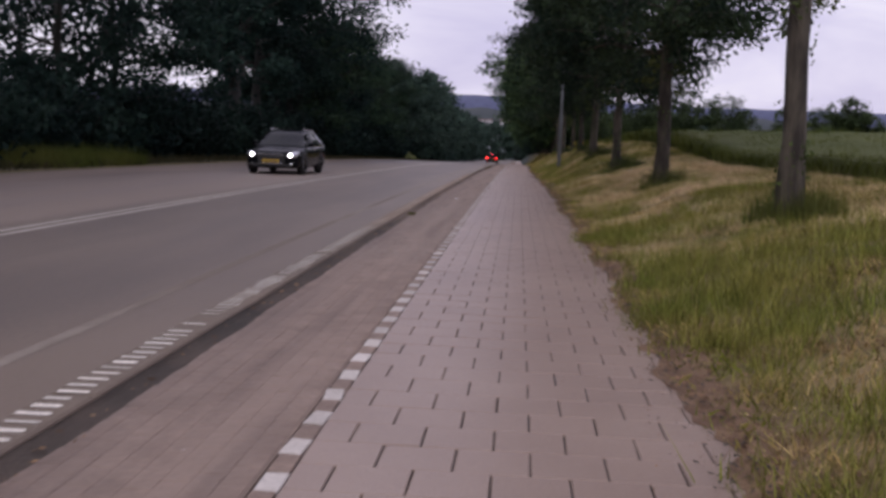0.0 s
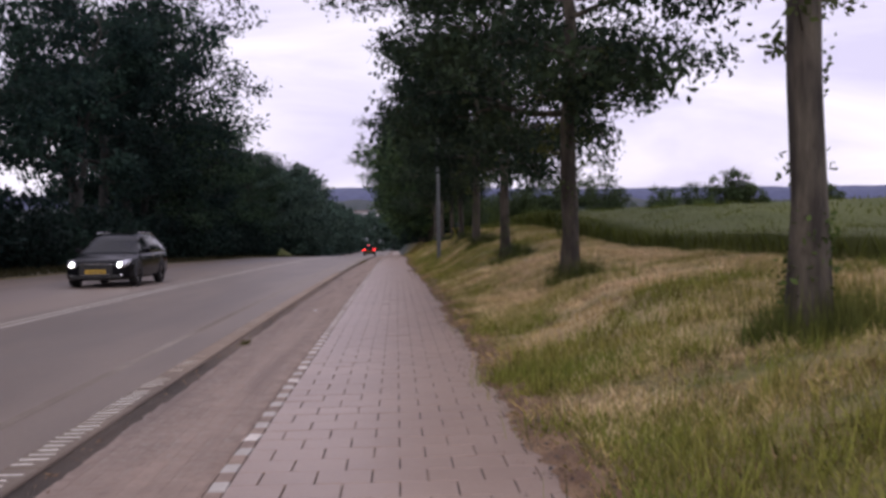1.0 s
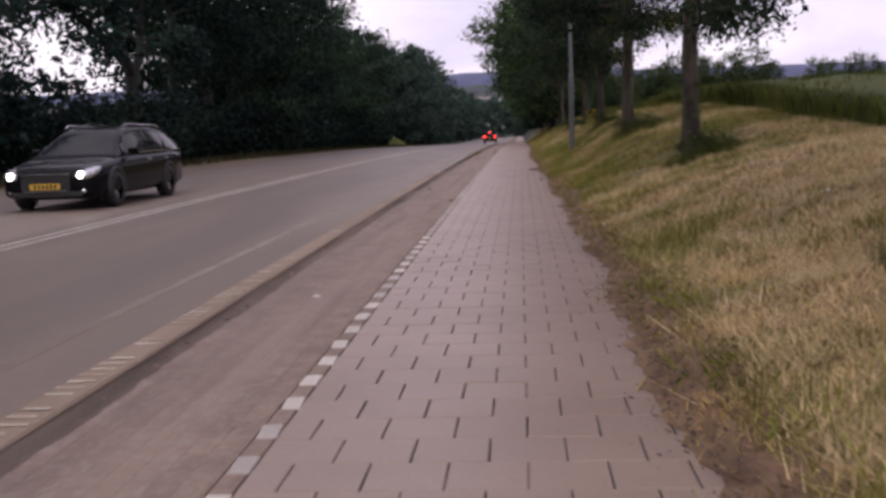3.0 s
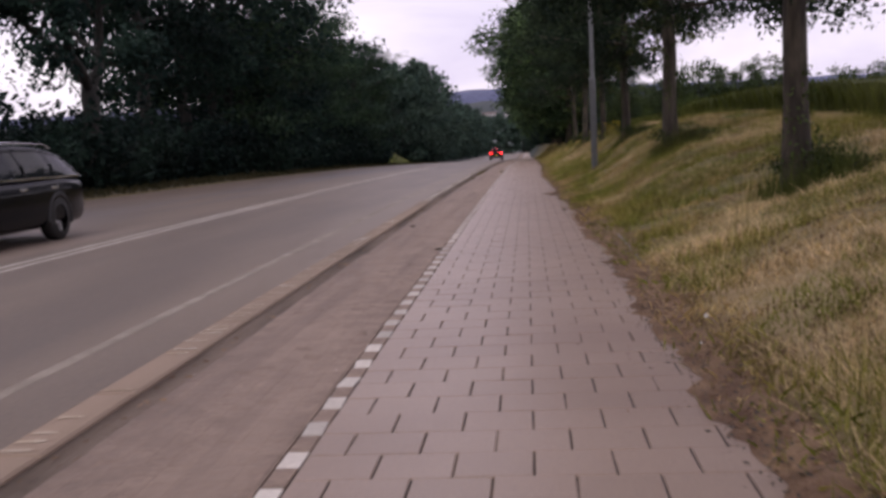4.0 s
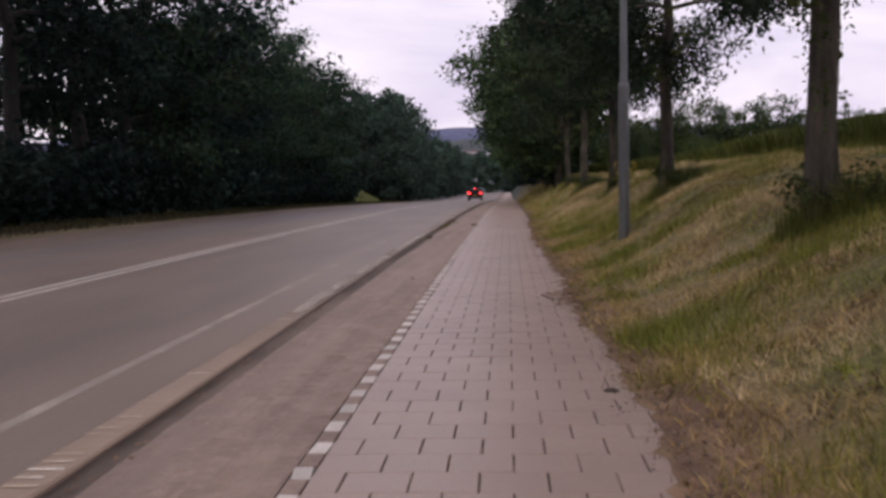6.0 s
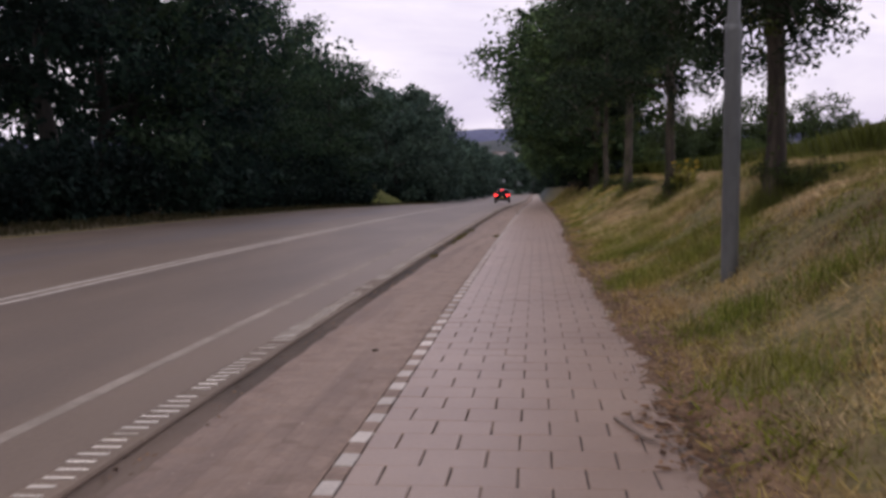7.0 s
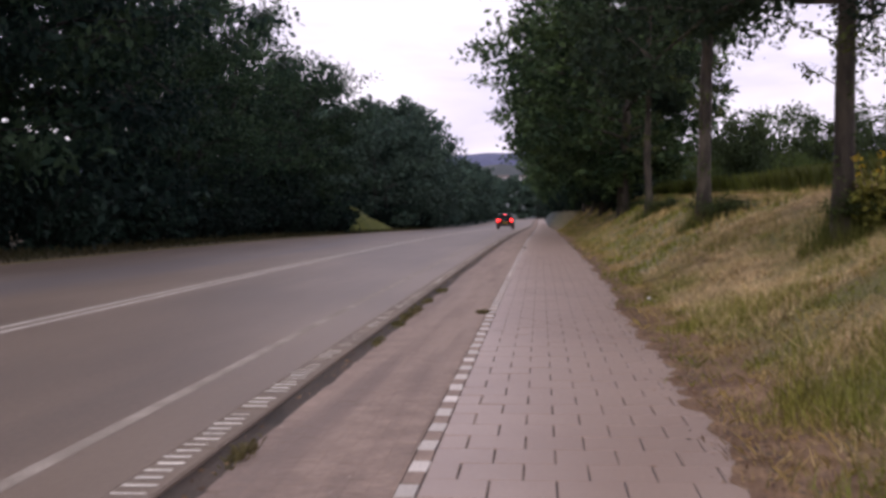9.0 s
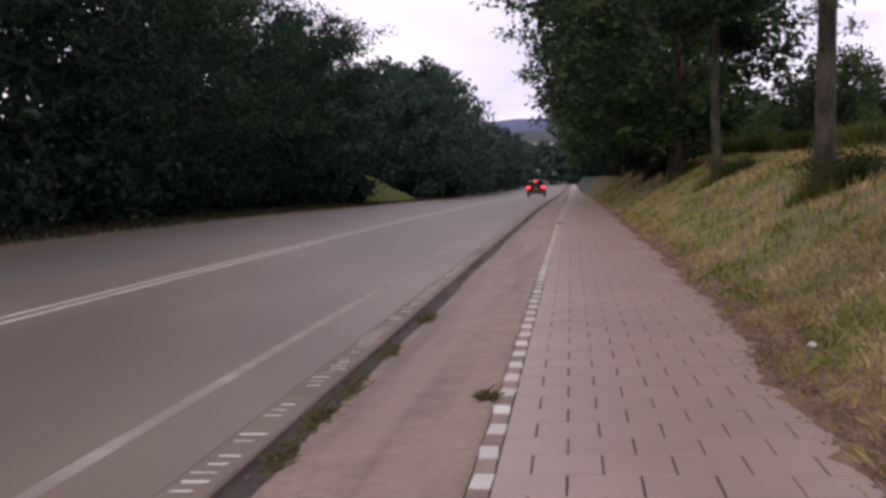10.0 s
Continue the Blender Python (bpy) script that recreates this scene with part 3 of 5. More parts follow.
def make_tree(name, seed, height, crown_base, radius, trunk_r, limbs, leaves, leaf_size, leaf_mat, label, category="tree", group="", twigs=True, shape=0.55, spread=0.42, lean=0.0, sides=(12, 6, 5), droopers=0, bark=None):
    """A tree standing at the origin: a tapering trunk with limbs and side branches, and a crown of loose leaves round their ends."""
    rng = np.random.RandomState(seed)
    root = empty(name, None, label, category, group)
    tv, tf, tips = [], [], []
    wob = rng.normal(size=(12, 2)) * 0.05 * trunk_r / 0.13
    line = [Vector((wob[i][0] * i / 4 + lean * i / 11 * height * 0.1, wob[i][1] * i / 4, height * 0.92 * i / 11)) for i in range(12)]
    line[0].z = -0.25
    rad = [trunk_r * (1.45 if i == 0 else rng.uniform(0.94, 1.07)) * (1 - 0.85 * (i / 11) ** 1.2) for i in range(12)]
    tube(tv, tf, line, rad, sides[0])
    for k in range(limbs):
        share = (k + rng.rand()) / limbs
        z = crown_base + (height * 0.9 - crown_base) * share
        i = min(10, int(z / (height * 0.92) * 11))
        start = line[i].lerp(line[i + 1], z / (height * 0.92) * 11 - i)
        a = k * 2.4 + rng.rand() * 0.9
        reach = radius * float(np.interp(share, [0, 0.22, 0.5, 0.8, 1], [shape, 0.5 + shape / 2, 1.0, 0.85, 0.4])) * (0.78 + 0.4 * rng.rand())
        reach = max(reach, radius * 0.25)
        lift = (0.15 + 0.75 * share) * reach
        pts = []
        for j in range(6):
            u = j / 5
            pts.append(start + Vector((math.cos(a) * reach * u, math.sin(a) * reach * u, lift * u - 0.25 * reach * u * u * (1 - share))) + Vector(rng.normal(size=3) * 0.07 * reach * u))
        r0 = max(rad[i] * 0.5, 0.02)
        tube(tv, tf, pts, [r0 * (1 - 0.85 * j / 5) for j in range(6)], sides[1])
        tips += [(p, 0.7 + 0.3 * j / 5) for j, p in enumerate(pts) if j >= 2]
        for b in range(4):
            s = pts[2 + b % 3]
            turn = a + (1 if b % 2 else -1) * (0.5 + 0.6 * rng.rand())
            far = reach * (0.3 + 0.28 * rng.rand())
            q = [s + Vector((math.cos(turn) * far * u, math.sin(turn) * far * u, far * (0.35 * u - 0.3 * u * u) + rng.normal() * 0.06)) for u in (0, 0.35, 0.7, 1.0)]
            tube(tv, tf, q, [r0 * 0.4, r0 * 0.28, r0 * 0.18, r0 * 0.06], sides[2])
            tips += [(q[2], 0.9), (q[3], 1.0), (q[1], 0.6)]
    hanging = []
    # low limbs that hang out and down from the foot of the crown
    for k in range(droopers):
        a, reach = k * 2 * math.pi / droopers + rng.rand() * 0.7, rng.uniform(0.7, 1.25)
        start = line[3].lerp(line[4], rng.rand())
        pts = [start + Vector((math.cos(a) * reach * u, math.sin(a) * reach * u, 0.55 * u - rng.uniform(1.0, 1.35) * u * u)) for u in (0, 0.25, 0.5, 0.75, 1.0)]
        tube(tv, tf, pts, [0.035, 0.028, 0.02, 0.013, 0.005], sides[2])
        hanging += [np.array(p) + rng.normal(size=3) * 0.1 for p in pts[1:] for _ in range(2)]
    # each tip carries a few uneven clumps of leaves
    centres = []
    for p, w in tips:
        for _ in range(2):
            centres.append(np.array(p) + rng.normal(size=3) * np.array([0.5, 0.5, 0.4]) * radius * 0.1)
    per = max(4, int(leaves / max(1, len(centres))))
    v, f = leaf_cards(rng, centres, spread * radius / 3.5, per, leaf_size, droop=0.25)
    if hanging:
        v2, f2 = leaf_cards(rng, hanging, 0.17, 62, leaf_size * 0.62, droop=0.2)
        v, f = np.concatenate([v, v2]), np.concatenate([f, f2 + len(v)])
    mesh_object("crown", v, f, leaf_mat, root)
    if twigs:
        lows = []
        for k in range(11):
            p = line[2].lerp(line[4], (k + rng.rand()) / 11)
            q = p + Vector((math.cos(k * 2.4 + seed), math.sin(k * 2.4 + seed), 0.5)) * (trunk_r + 0.15 + 0.5 * rng.rand())
            tube(tv, tf, [p, p.lerp(q, 0.6), q], [0.012, 0.008, 0.003], 4)
            lows += [np.array(p.lerp(q, 0.75)), np.array(q)]
        v, f = leaf_cards(rng, lows, 0.13, 24, 0.085)
        tagged(mesh_object("sprout", v, f, SPROUT_LEAF, root, "thin leafy sprouts on the trunk"), kind="stuff")
        heights = np.clip(np.abs(rng.normal(size=26)) * 1.1, 0.1, 3.2)
        turns = rng.rand(26) * 6.28
        hug = [np.array(line[0].lerp(line[4], h / line[4].z)) * np.array([1, 1, 0]) + np.array([math.cos(q) * trunk_r, math.sin(q) * trunk_r, h]) for h, q in zip(heights, turns)]
        v, f = leaf_cards(rng, hug, 0.07, 18, 0.06, flat=2.2)
        tagged(mesh_object("ivy", v, f, SHRUB_LEAF, root, "patchy ivy climbing the lower trunk"), kind="stuff")
    mesh_object("trunk", tv, tf, bark or BARK, root, smooth=True)
    return root


AVENUE = "roadside avenue trees"
AV_LABEL = "roadside tree with brown bark and dark green crown"
avenue_kinds = [
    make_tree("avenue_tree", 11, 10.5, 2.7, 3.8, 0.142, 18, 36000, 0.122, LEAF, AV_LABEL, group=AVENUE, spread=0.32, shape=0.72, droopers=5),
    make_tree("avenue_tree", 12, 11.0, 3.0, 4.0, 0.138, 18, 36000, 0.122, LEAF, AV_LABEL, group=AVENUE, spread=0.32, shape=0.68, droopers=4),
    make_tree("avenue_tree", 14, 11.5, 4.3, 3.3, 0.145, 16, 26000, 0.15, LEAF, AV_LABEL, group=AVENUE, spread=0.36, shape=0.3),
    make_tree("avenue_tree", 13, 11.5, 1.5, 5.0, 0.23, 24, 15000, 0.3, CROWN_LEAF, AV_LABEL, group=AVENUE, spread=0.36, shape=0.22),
]
AVENUE_SPOTS = [(3.98, 10.9, 2, 1.0), (3.72, 20.1, 0, 1.0), (3.8, 30.5, 1, 1.0), (3.78, 40.0, 0, 1.0), (3.79, 49.5, 0, 0.87), (4.04, 61.5, 1, 0.92), (3.83, 70.4, 2, 1.0), (3.87, 81.4, 2, 0.82), (3.9, 91.5, 3, 1.0), (3.8, 101.5, 3, 1.15), (3.9, 112, 3, 1.15), (3.9, 124, 3, 1.25), (3.9, 138, 3, 1.2), (3.9, 152, 3, 1.25), (3.9, 170, 3, 1.2), (3.9, 190, 3, 1.3), (3.9, 212, 3, 1.2), (3.9, 236, 3, 1.25), (3.9, 262, 3, 1.2), (3.9, 292, 3, 1.3)]
used = set()
for n, (x, y, kind, size) in enumerate(AVENUE_SPOTS):
    place = Matrix.LocRotScale(at(x, y), Euler((0, 0, {1: 1.83, 2: 4.72}.get(n, 1.7 * n + 0.4))), None)
    ob = copy_thing(avenue_kinds[kind], place) if kind in used else avenue_kinds[kind]
    used.add(kind)
    ob.matrix_basis = place
    ob.scale = (size, size, size * (0.82 if kind == 3 else 1.0))

HEDGE = "trees along the far side of the road"
HEDGE_LABEL = "tall dense dark green tree"
hedge_kinds = [
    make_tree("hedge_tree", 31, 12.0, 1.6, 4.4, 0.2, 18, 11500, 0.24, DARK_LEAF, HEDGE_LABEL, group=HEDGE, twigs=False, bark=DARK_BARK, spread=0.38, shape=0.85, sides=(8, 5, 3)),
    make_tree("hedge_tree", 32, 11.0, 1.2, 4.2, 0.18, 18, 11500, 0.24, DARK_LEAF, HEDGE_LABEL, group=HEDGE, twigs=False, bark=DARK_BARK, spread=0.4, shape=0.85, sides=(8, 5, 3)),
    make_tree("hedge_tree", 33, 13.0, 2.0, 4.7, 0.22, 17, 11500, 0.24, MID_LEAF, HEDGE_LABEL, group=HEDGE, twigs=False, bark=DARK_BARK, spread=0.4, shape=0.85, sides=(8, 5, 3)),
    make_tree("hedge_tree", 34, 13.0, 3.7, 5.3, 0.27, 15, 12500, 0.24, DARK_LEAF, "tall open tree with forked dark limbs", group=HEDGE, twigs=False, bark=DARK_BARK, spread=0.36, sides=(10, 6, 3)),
    make_tree("hedge_tree", 35, 12.0, 1.2, 4.6, 0.2, 16, 3300, 0.5, HAZED_LEAF, HEDGE_LABEL, group=HEDGE, twigs=False, bark=DARK_BARK, spread=0.42, shape=0.85, sides=(6, 4, 3)),
    make_tree("hedge_tree", 36, 12.0, 0.8, 5.0, 0.2, 12, 1600, 0.95, HAZED_LEAF, HEDGE_LABEL, group=HEDGE, twigs=False, bark=DARK_BARK, spread=0.42, shape=0.85, sides=(5, 3, 3)),
]
rng = np.random.RandomState(5)
spots = []
y = -6.0
while y < 420:
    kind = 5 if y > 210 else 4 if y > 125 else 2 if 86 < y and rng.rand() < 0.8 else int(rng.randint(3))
    tall = 1.3 if y < 84 else 1.02 if y < 112 else 0.92 if y < 126 else 0.95 if y < 150 else 1.1 if y < 206 else 0.82 if y < 262 else 0.98
    if not 26 < y < 80:
        spots.append((-16.8 + rng.uniform(-0.8, 0.6) + (-2.8 if 122 < y < 146 else 1.8 if 110 < y < 150 else 0.6 if y > 150 else 0), y, kind, tall * rng.uniform(0.9, 1.08)))
    if 95 < y < 190:
        spots.append((-23.5 + rng.uniform(-1.5, 1.5), y + 2.5, 4 if y < 120 else 5, tall * rng.uniform(0.86, 1.0)))
    y += rng.uniform(5.0, 6.6) if y < 150 else rng.uniform(6.0, 8.5)
# between the dense stretches: two close trees, a gap, then taller open ones
spots += [(-17.0, 37.6, 0, 1.12), (-16.6, 42.2, 1, 1.15), (-21.2, 43.0, 0, 0.85), (-16.6, 66.0, 3, 1.25), (-16.9, 72.5, 3, 1.3), (-17.2, 78.0, 2, 1.35), (-21.5, 80.5, 0, 1.2)]
# the wood that closes the view where the road drops into the valley
for k in range(30):
    spots.append((rng.uniform(-50, 70), rng.uniform(380, 560), 5, rng.uniform(1.1, 1.4)))


def forked_tree(x, y):
    """A big open tree whose trunk forks low down into two crooked limbs, with leaves only round the upper branches."""
    root = empty("forked_tree", Matrix.Translation(at(x, y)), "tall dark tree with a trunk forking into two crooked limbs", "tree", HEDGE)
    r = np.random.RandomState(19)
    tv, tf, ends = [], [], []
    tube(tv, tf, [Vector((0, 0, -0.3)), Vector((0.02, 0.0, 1.4)), Vector((0.0, 0.05, 2.8)), Vector((0, 0.1, 3.9))], [0.52, 0.37, 0.34, 0.36], 12)

    def grow(p, way, reach, radius, depth):
        pts = [p]
        for _ in range(4):
            way = (way + Vector(r.normal(size=3) * 0.22) + Vector((0, 0, 0.06))).normalized()
            pts.append(pts[-1] + way * reach / 4)
        tube(tv, tf, pts, [radius * (1 - 0.14 * j) for j in range(5)], 7 if depth < 2 else 4)
        if depth == 3:
            ends.extend(np.array(q) for q in pts[1:])
            return
        for j in (2, 3, 4, 4):
            turn = Vector(r.normal(size=3) * 0.75)
            grow(pts[j], (way + turn).normalized(), reach * r.uniform(0.5, 0.72), radius * 0.42, depth + 1)

    top = Vector((0, 0.1, 3.8))
    grow(top, Vector((0.1, -0.85, 0.75)).normalized(), 4.6, 0.24, 0)
    grow(top, Vector((-0.1, 0.8, 0.8)).normalized(), 5.0, 0.24, 0)
    grow(top + Vector((0, 0.05, 0)), Vector((-0.3, -0.1, 1.0)).normalized(), 5.5, 0.2, 0)
    ends = [e for e in ends if e[2] > 3.4 + 1.6 * r.rand()]
    v, f = leaf_cards(r, ends, 0.5, max(8, int(24000 / len(ends))), 0.24, droop=0.3)
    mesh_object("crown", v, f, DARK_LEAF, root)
    mesh_object("trunk", tv, tf, DARK_BARK, root, smooth=True)
    return root


forked_tree(-16.0, 58.6)
used = set()
for n, (x, y, kind, size) in enumerate(spots):
    place = Matrix.LocRotScale(at(x, y), Euler((0, 0, 2.3 * n)), None)
    ob = copy_thing(hedge_kinds[kind], place) if kind in used else hedge_kinds[kind]
    used.add(kind)
    ob.matrix_basis = place
    ob.scale = (size, size, size)


def make_bush(name, seed, height, radius, leaves, leaf_size, mat, label, group=""):
    """A shrub: several thin stems from the ground and leaves round them."""
    rng = np.random.RandomState(seed)
    root = empty(name, None, label, "shrub", group)
    tv, tf, centres = [], [], []
    for k in range(14):
        a, reach = rng.rand() * 6.28, radius * math.sqrt(rng.rand())
        h = height * (1 - 0.45 * (reach / radius) ** 2) * rng.uniform(0.7, 1.0)
        pts = [Vector((math.cos(a) * reach * u * (1.1 - 0.1 * u), math.sin(a) * reach * u, h * u - (0.1 if u == 0 else 0))) for u in (0, 0.33, 0.66, 1.0)]
        tube(tv, tf, pts, [0.03, 0.022, 0.014, 0.005], 5)
        for u in (0.12, 0.3, 0.5, 0.7, 0.85, 1.0):
            centres.append(np.array([math.cos(a) * reach * u, math.sin(a) * reach * u, h * u]) + rng.normal(size=3) * 0.12 * radius)
    mesh_object("stem", tv, tf, DARK_BARK, root)
    v, f = leaf_cards(rng, centres, 0.2 * radius, max(4, leaves // len(centres)), leaf_size)
    v[:, 2] = np.maximum(v[:, 2], 0.0)
    mesh_object("foliage", v, f, mat, root)
    return root


UNDER = "undergrowth beneath the far trees"
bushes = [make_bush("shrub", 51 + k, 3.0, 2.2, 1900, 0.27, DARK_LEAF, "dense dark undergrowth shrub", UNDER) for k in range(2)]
used = set()
y = -8.0
n = 0
while y < 190:
    place = Matrix.LocRotScale(at(-14.9 + rng.uniform(-0.6, 0.5) + (0.8 if 112 < y < 123 else -5.0 if 123 < y < 148 else 0), y), Euler((0, 0, rng.rand() * 6)), None)
    k = n % 2
    ob = copy_thing(bushes[k], place) if k in used else bushes[k]
    used.add(k)
    ob.matrix_basis = place
    s = rng.uniform(0.8, 1.25)
    ob.scale = (s, s, s * rng.uniform(0.8, 1.15) * (0.95 if 64 < y < 84 else 1.0))
    n += 1
    y += rng.uniform(2.6, 3.8) if y < 150 else 5.0

for y in np.arange(35.0, 84.0, 3.1):
    place = Matrix.LocRotScale(at(-18.6 + rng.uniform(-0.7, 0.7), y), Euler((0, 0, rng.rand() * 6)), None)
    ob = copy_thing(bushes[int(y) % 2], place)
    ob.matrix_basis = place
    ob.scale = (1.15, 1.15, rng.uniform(1.0, 1.25))

# low growth that closes the foot of the avenue further down
for y in np.arange(100.0, 300.0, 5.2):
    place = Matrix.LocRotScale(at(4.4 + rng.uniform(-0.7, 0.7), y), Euler((0, 0, rng.rand() * 6)), None)
    ob = copy_thing(bushes[int(y) % 2], place)
    ob.matrix_basis = place
    ob.scale = (0.95, 1.1, rng.uniform(0.6, 0.9))

FAR_BUSH = "bushes beyond the field"
far_bush = make_bush("field_bush", 61, 3.6, 2.6, 5500, 0.16, SHRUB_LEAF, "round green bush at the edge of the field", FAR_BUSH)
far_spots = [(34, 68, 0.6), (17, 118, 0.8), (32, 120, 0.8), (37, 122, 0.9), (43, 120, 0.8), (11.5, 128, 1.0)]
for n, (x, y, s) in enumerate(far_spots):
    place = Matrix.LocRotScale(at(x, y), Euler((0, 0, 1.3 * n)), None)
    ob = copy_thing(far_bush, place) if n else far_bush
    ob.matrix_basis = place
    ob.scale = (s, s, s)
near_bush = make_bush("field_bush", 62, 3.6, 1.25, 5600, 0.18, FIELD_LEAF, "dense rounded green bush in the field", FAR_BUSH)
for n, (x, y, wide, tall) in enumerate(((20.6, 63, 1.0, 0.95), (21.9, 63.4, 0.85, 0.66), (26.1, 62.6, 0.9, 0.62))):
    place = Matrix.LocRotScale(at(x, y), Euler((0, 0, 2.1 * n)), None)
    ob = copy_thing(near_bush, place) if n else near_bush
    ob.matrix_basis = place
    ob.scale = (wide, wide, tall)
small_tree = make_bush("field_tree", 71, 6.4, 2.5, 6500, 0.24, FIELD_LEAF, "young green tree with upright limbs beyond the crop", "young trees behind the crop")
for n, (x, y, s) in enumerate(((13.5, 132, 0.85), (17.0, 134, 1.0), (19.0, 130, 1.2), (22.5, 133, 1.08), (26.5, 132, 1.2), (29.5, 136, 0.9), (34.5, 132, 0.9), (39.5, 134, 0.95), (7.3, 84, 0.5), (11.0, 138, 0.9), (15.5, 142, 0.95))):
    place = Matrix.LocRotScale(at(x, y), Euler((0, 0, 1.9 * n)), None)
    ob = copy_thing(small_tree, place) if n else small_tree
    ob.matrix_basis = place
    ob.scale = (s, s, s)

mx, my = np.meshgrid(np.linspace(-1, 1, 25), np.linspace(-1, 1, 25))
mz = (2.5 * (1 - my) / 2) * smooth_step(-1, -0.75, my) * smooth_step(1.0, 0.45, mx) * smooth_step(-1.0, -0.7, mx)
verts = np.stack([-16.2 + 4.0 * mx, 138 + 13 * my, ground_z(-16.2 + 4.0 * mx, 138 + 13 * my) - 0.1 + mz + 0.05 * np.sin(9 * mx + 7 * my)], -1).reshape(-1, 3)
a = (np.arange(24)[:, None] * 25 + np.arange(24)[None]).ravel()
tagged(mesh_object("grass_mound", verts, np.stack([a, a + 1, a + 26, a + 25], 1), MOUND, smooth=True), "olive green grass mound at a gap in the trees", "mound", kind="structure")

# leafy suckers at the feet of the avenue trees
base_kind = make_bush("base_shoots", 81, 0.7, 0.75, 3200, 0.055, FOOT_LEAF, "leafy shoots round the foot of a tree", "shoots at the tree feet")
for n, (x, y, kind, size) in enumerate(AVENUE_SPOTS[:12]):
    place = Matrix.LocRotScale(at(x + (0.1 if n < 2 else 0.3), y), Euler((0, 0, 0.9 * n)), None)
    ob = copy_thing(base_kind, place) if n else base_kind
    ob.matrix_basis = place
    s = (0.4, 0.65, 0.8, 0.95, 0.85, 0.8, 1.0, 1, 1, 1, 1, 1)[n]
    ob.scale = (s, s, 0.75 * s)


# ---------------------------------------------------------------- lamp post
def lamp_post(x, y):
    root = empty("lamp_post", Matrix.Translation(at(x, y)), "grey galvanised steel lamp post in the verge", "lamp post")
    v, f = [], []
    tube(v, f, [(0, 0, -0.3), (0, 0, 2.3), (0, 0, 2.36)], [0.082, 0.08, 0.078], 24)
    mesh_object("lower_shaft", v, f, POLE, root, smooth=True)
    v, f = [], []
    tube(v, f, [(0, 0, 2.34), (0, 0, 2.42), (0, 0, 6.5)], [0.072, 0.058, 0.042], 20)
    mesh_object("upper_shaft", v, f, POLE, root, smooth=True)
    bm = bmesh.new()
    bevel_box(bm, -0.035, 0.035, -0.086, -0.07, 0.55, 0.95, 0.006)
    part("access_door", bm, POLE, root)


lamp_post(2.66, 46.2)


# ---------------------------------------------------------------- cars
def loft(sections, power=3.0, sides=20):
    """A closed hull through sections (y, z low, z high, half width), each a rounded box."""
    verts, faces = [], []
    for y, z0, z1, w in sections:
        for k in range(sides):
            a = 2 * math.pi * (k + 0.5) / sides
            c, s = math.cos(a), math.sin(a)
            verts.append((w * math.copysign(abs(c) ** (2 / power), c), y, (z0 + z1) / 2 + (z1 - z0) / 2 * math.copysign(abs(s) ** (2 / power), s)))
    n = len(sections)
    for i in range(n - 1):
        for k in range(sides):
            a, b = i * sides + k, i * sides + (k + 1) % sides
            faces.append((a, b, b + sides, a + sides))
    faces += [tuple(range(sides))[::-1], tuple(range((n - 1) * sides, n * sides))]
    return verts, faces


def greenhouse(root, rows, roof_span, glass_label):
    """Windows and roof over rows (y, z sill, z top, half width at the sill, half width at the top): a rounded glass shell,
    a painted roof skin a little proud of it, and painted pillars down its sides."""
    ys = np.linspace(rows[0][0], rows[-1][0], 34)
    keys = np.array(rows)
    z0, z1, w0, w1 = (np.interp(ys, keys[:, 0], keys[:, k]) for k in range(1, 5))
    soft = np.array([0.25, 0.5, 0.25])
    z1[1:-1] = np.convolve(z1, soft, "valid")
    arc = np.linspace(0, math.pi, 13)

    def ring(i, grow):
        h = z1[i] - z0[i]
        shoulder = z0[i] + 0.78 * h
        pts = [(-w0[i] - grow, z0[i]), (-w0[i] * 0.5 - w1[i] * 0.56 - grow, z0[i] + 0.42 * h)]
        pts += [(-(w1[i] + 0.02 + grow) * math.copysign(abs(math.cos(a)) ** 0.55, math.cos(a)), shoulder + (0.22 * h + grow) * math.sin(a) ** 0.8) for a in arc]
        pts += [(w0[i] * 0.5 + w1[i] * 0.56 + grow, z0[i] + 0.42 * h), (w0[i] + grow, z0[i])]
        return [(x, ys[i], z) for x, z in pts]

    n = 17
    verts = [p for i in range(len(ys)) for p in ring(i, 0.0)]
    faces = [(i * n + k, i * n + k + 1, (i + 1) * n + k + 1, (i + 1) * n + k) for i in range(len(ys) - 1) for k in range(n - 1)]
    faces += [tuple(range(n))[::-1], tuple(range(len(verts) - n, len(verts)))]
    shell = mesh_object("cabin_glass", verts, faces, GLASS, root, glass_label, smooth=True)
    keep = [i for i in range(len(ys)) if roof_span[0] <= ys[i] <= roof_span[1]]
    verts = [p for i in keep for p in ring(i, 0.008)[2:15]]
    faces = [(j * 13 + k, j * 13 + k + 1, (j + 1) * 13 + k + 1, (j + 1) * 13 + k) for j in range(len(keep) - 1) for k in range(12)]
    mesh_object("roof", verts, faces, BLACK_PAINT, root, smooth=True)
    return ys, ring


def pillar(root, ys, ring, y, side, lean=0.0, half=0.045):
    """A painted pillar up the side of the cabin at y, leaning along the car."""
    verts, faces = [], []
    for j in (0, 1, 2, 3, 4):
        yy = y + lean * j / 4
        i = int(np.argmin(np.abs(ys - yy)))
        p = ring(i, 0.01)[j if side < 0 else 16 - j]
        verts += [(p[0], yy - half, p[2]), (p[0], yy + half, p[2])]
    faces = [(2 * j, 2 * j + 1, 2 * j + 3, 2 * j + 2) for j in range(4)]
    mesh_object("pillar", verts, faces, BLACK_PAINT, root)


